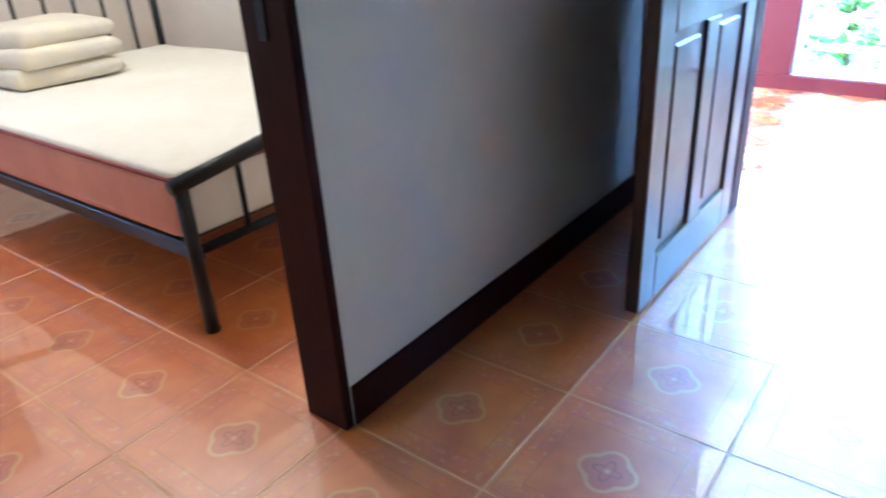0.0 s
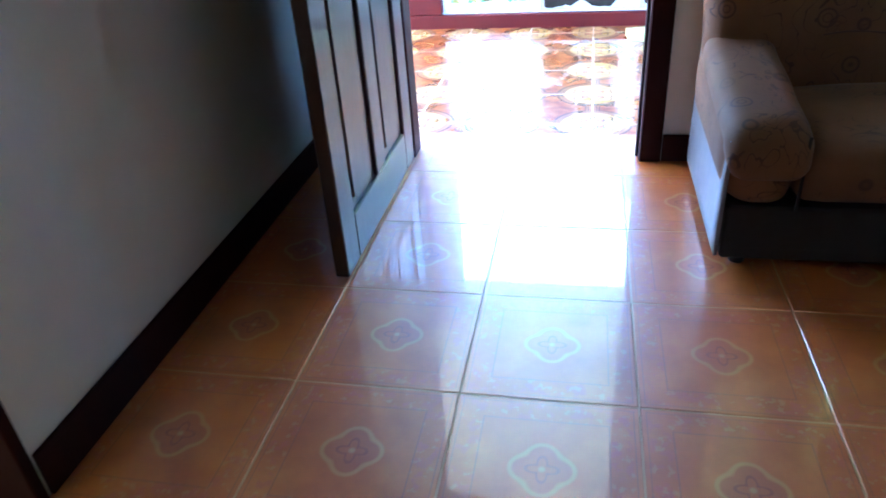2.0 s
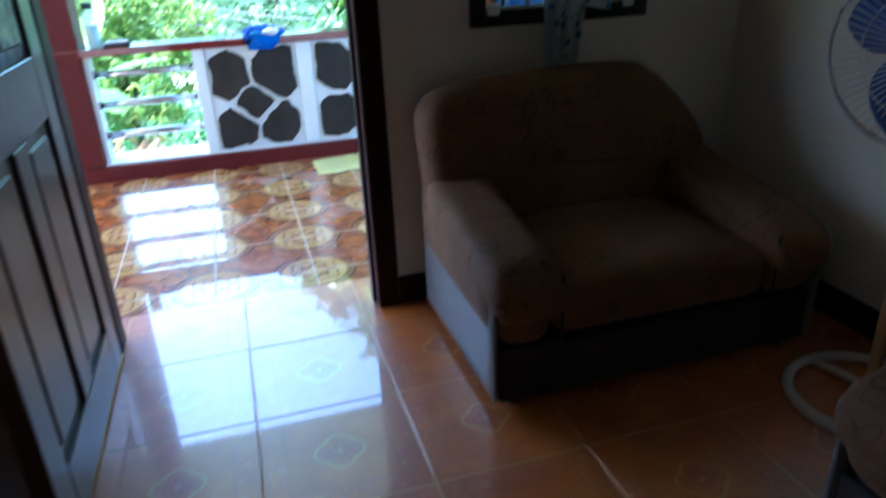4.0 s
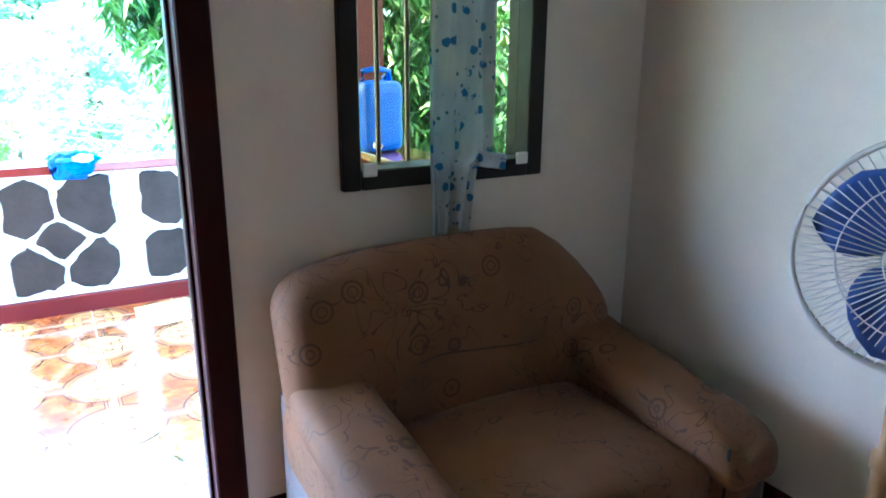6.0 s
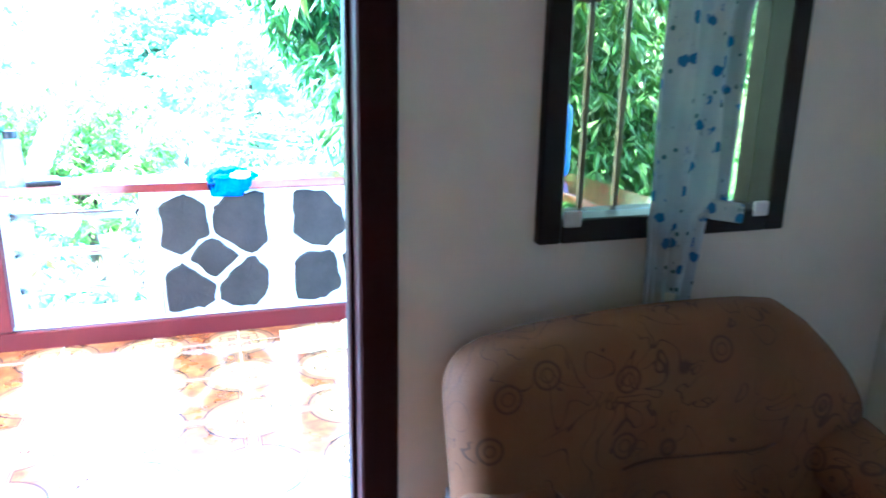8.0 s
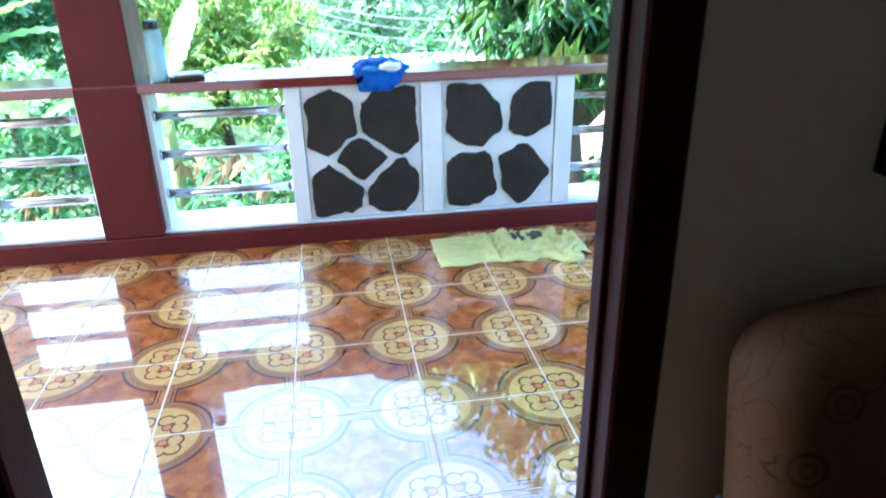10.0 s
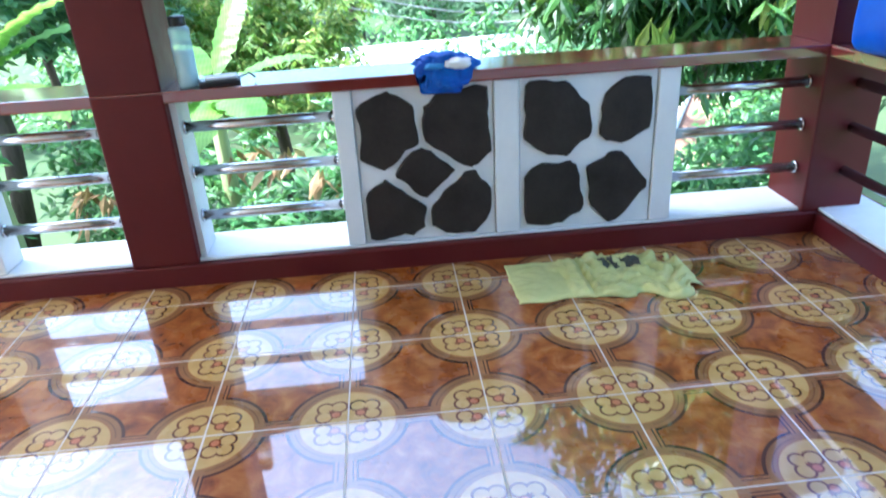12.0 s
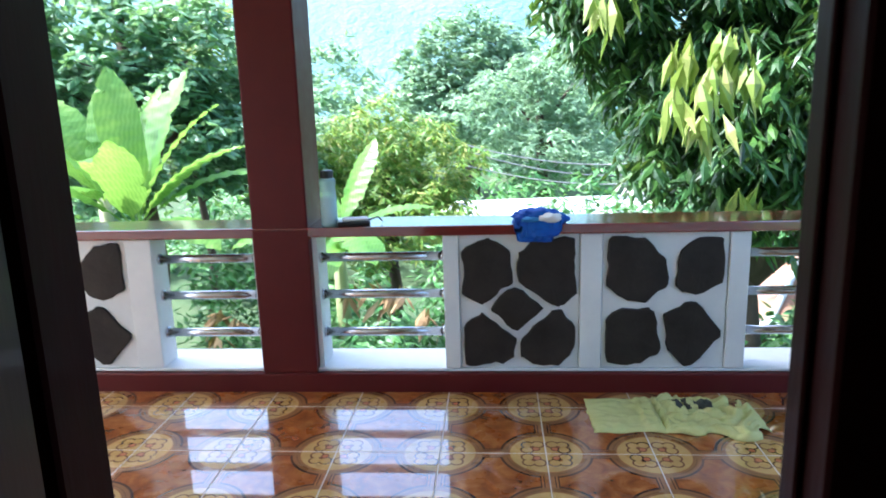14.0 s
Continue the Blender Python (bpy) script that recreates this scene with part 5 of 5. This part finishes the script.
def banana_plant(base, height, leaves, seed):
    """A pseudostem with long arching blades; leaves: (azimuth, lift, length, width)."""
    r = random.Random(seed)
    p = thing("banana_plant", "banana plant with broad light green leaves", "banana plant", base, group="banana plants in the garden")
    part("stem", limb([(0, 0, 0), (0.03, 0.02, height * 0.5), (0, 0, height)], 0.13, 0.07), varied("banana_stem", (0.20, 0.24, 0.10), (0.32, 0.34, 0.16), 0.6, 3.0, stretch=(4, 4, 0.5)), p, "", True)
    for az, lift, ln, wd in leaves:
        bm = bmesh.new()
        n, m = 30, 5
        d = Vector((math.cos(radians(az)), math.sin(radians(az)), 0))
        side = Vector((-d.y, d.x, 0))
        pos, ang = Vector((0, 0, height - 0.1)), radians(lift)
        grid = []
        tear = [1.0 if r.random() > 0.07 else r.uniform(0.5, 0.85) for _ in range(2 * (n + 1))]
        curve = r.uniform(0.2, 0.55) if lift > 60 else r.uniform(0.7, 1.1)
        for i in range(n + 1):
            u = i / n
            ang -= radians(curve * (1.1 + 2.2 * u))
            step = d * math.cos(ang) + Vector((0, 0, math.sin(ang)))
            pos = pos + step * (ln / n)
            nrm = step.cross(side)
            w = wd * 0.5 * (0.07 if u < 0.14 else min(1.0, ((u - 0.14) / 0.22) ** 0.6) * max(0.02, 1 - max(0.0, (u - 0.66) / 0.34) ** 2.2))
            row = []
            for j in range(-m, m + 1):
                s = j / m
                k = tear[2 * i + (j > 0)] if abs(s) > 0.55 and u > 0.16 else 1.0
                row.append(bm.verts.new(pos + side * (s * w * k) - nrm * (0.18 * w * abs(s) * (1 if lift < 70 else -0.8)) + nrm * (0.012 * math.sin(i * 2.3 + s * 3))))
            grid.append(row)
        for i in range(n):
            for j in range(2 * m):
                bm.faces.new((grid[i][j], grid[i][j + 1], grid[i + 1][j + 1], grid[i + 1][j]))
        part("leaf", bm, M_BANANA, p, "", True)
    return p


banana_plant((-3.45, 6.8, -3.2), 3.35, [(130, 86, 1.65, 0.42), (60, 74, 1.75, 0.40), (20, 70, 1.5, 0.34), (205, 52, 1.6, 0.40), (215, 66, 1.4, 0.40), (15, 50, 1.6, 0.40), (-5, 58, 1.5, 0.36), (-30, 24, 1.3, 0.42), (70, 16, 1.2, 0.40), (-70, 62, 1.3, 0.38)], 1)
banana_plant((-4.2, 7.6, -3.2), 3.5, [(80, 82, 1.5, 0.46), (50, 68, 1.5, 0.42), (150, 70, 1.5, 0.42), (240, 62, 1.4, 0.42), (-60, 55, 1.4, 0.42), (-80, 35, 1.3, 0.42)], 2)
banana_plant((-1.75, 8.2, -3.2), 3.0, [(55, 64, 1.30, 0.36), (10, 40, 1.2, 0.4), (120, 50, 1.2, 0.4), (220, 30, 1.3, 0.42), (-60, 22, 1.3, 0.46), (-90, 10, 1.3, 0.46), (-120, 25, 1.3, 0.44)], 3)


def gable_house(at, turn, w, d, wall_h, roof_h, mat, label):
    h = thing("house", label, "house", at, turn)
    part("wall", box(-w / 2, w / 2, -d / 2, d / 2, 0, wall_h), M_OUTWALL, h)
    for s in (-1, 1):
        bm = bmesh.new()
        n = 60
        rows = []
        for k in range(n + 1):
            x = -w / 2 - 0.25 + (w + 0.5) * k / n
            rise = 0.018 * math.cos(k * math.pi)
            rows.append([bm.verts.new((x, s * (d / 2 + 0.3), wall_h - 0.1 + rise)), bm.verts.new((x, 0, wall_h + roof_h + rise))])
        for a, b in zip(rows, rows[1:]):
            bm.faces.new((a[0], b[0], b[1], a[1]))
        ro = part("roof", bm, mat, h)
        ro.modifiers.new("thickness", 'SOLIDIFY').thickness = 0.02
    part("ridge_cap", tube([(-w / 2 - 0.26, 0, wall_h + roof_h + 0.02), (w / 2 + 0.26, 0, wall_h + roof_h + 0.02)], 0.06, 8), M_PALEROOF, h, "", True)
    for s in (-1, 1):
        for e in (-1, 1):
            part("bargeboard", tube([(e * (w / 2 + 0.26), s * (d / 2 + 0.32), wall_h - 0.1), (e * (w / 2 + 0.26), 0, wall_h + roof_h + 0.01)], 0.06, 4), M_PALEROOF, h)
    for x in (-w / 4, w / 4):
        win = part("window", box(x - 0.4, x + 0.4, -d / 2 - 0.03, -d / 2 + 0.02, wall_h * 0.35, wall_h * 0.8), M_WINFRAME, h)
        part("pane", box(x - 0.34, x + 0.34, -d / 2 - 0.04, -d / 2 - 0.031, wall_h * 0.39, wall_h * 0.76), M_BLACK, win)
    return h


gable_house((5.3, 12.6, -3.2), 62, 4.6, 4.0, 0.35, 0.75, M_RUST, "low house with a faded rusty sheet roof")
gable_house((1.3, 17.5, -3.2), 8, 4.6, 4.0, 1.35, 0.55, M_PALEROOF, "house with a pale metal sheet roof")

pole = thing("utility_pole", "thin utility pole with cables", "pole", (3.4, 16.0, -3.2))
part("shaft", limb([(0, 0, 0), (0, 0, 1.4), (0, 0, 2.75)], 0.05, 0.035), M_CABLE, pole, "", True)
for k, (z0, z1) in enumerate(((0.55, 0.25), (0.72, 0.50), (0.40, 0.05))):
    c = thing("overhead_cable", "thin sagging grey overhead cable", "cable", (0, 0, 0), group="overhead cables")
    a, b = Vector((-0.35 - 0.2 * k, 13.0, z0 - 0.25)), Vector((3.4, 16.0, z1 - 0.75))
    part("wire", tube([a.lerp(b, s / 14) - Vector((0, 0, 0.18 * (1 - (2 * s / 14 - 1) ** 2))) for s in range(15)], 0.013, 6), M_CABLE, c, "", True)

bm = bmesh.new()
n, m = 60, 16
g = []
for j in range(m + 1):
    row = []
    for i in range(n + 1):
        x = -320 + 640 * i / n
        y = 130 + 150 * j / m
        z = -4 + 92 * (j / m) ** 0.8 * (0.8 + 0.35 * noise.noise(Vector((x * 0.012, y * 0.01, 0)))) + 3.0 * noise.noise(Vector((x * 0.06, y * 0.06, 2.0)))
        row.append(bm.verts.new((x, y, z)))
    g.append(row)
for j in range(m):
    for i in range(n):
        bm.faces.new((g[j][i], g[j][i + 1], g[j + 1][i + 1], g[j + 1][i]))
tagged(part("backdrop", bm, M_HILL_HAZED, None, "", True), "distant wooded hillside with haze mixed into its colour", "hill", kind="structure")


# ---- floor tiles ----
def tile_mesh(name, half, mat, lift=0.004):
    bm = bmesh.new()
    s, c = half - 0.0016, half - 0.0036
    lo = [bm.verts.new((x * s, y * s, -0.004)) for x, y in ((-1, -1), (1, -1), (1, 1), (-1, 1))]
    mid = [bm.verts.new((x * s, y * s, lift - 0.0016)) for x, y in ((-1, -1), (1, -1), (1, 1), (-1, 1))]
    hi = [bm.verts.new((x * c, y * c, lift)) for x, y in ((-1, -1), (1, -1), (1, 1), (-1, 1))]
    for a, b in ((lo, mid), (mid, hi)):
        for k in range(4):
            bm.faces.new((a[k], a[(k + 1) % 4], b[(k + 1) % 4], b[k]))
    bm.faces.new(hi)
    me = bpy.data.meshes.new(name)
    bm.to_mesh(me)
    bm.free()
    me.materials.append(mat)
    return me


tile_rng = random.Random(11)
me_in, me_out = tile_mesh("floor_tile", T / 2, M_TILE), tile_mesh("balcony_tile", BT / 2, M_BTILE)


def lay(me, parent, x, y, z):
    ob = new("tile", me)
    ob.parent = parent
    ob.matrix_basis = pose(x, y, z + tile_rng.uniform(-0.0004, 0.0004), tile_rng.uniform(-0.05, 0.05), tile_rng.uniform(-0.05, 0.05), 0)


for i in range(-11, 5):
    for j in range(-9, 3):
        x, y = (i + 0.5) * T, (j + 0.5) * T
        if x < WX0 and y < BED_Y0 + 0.1:
            continue
        if j == 2 and not -0.9 < x < 0.9:
            continue
        lay(me_in, floor_in, x, y, -0.004)
for i in range(-11, 5):
    for j in range(0, 6):
        lay(me_out, floor_out, 0.292 + (i - 0.5) * BT, 2.675 + (1.5 - j) * BT, BALC - 0.004)
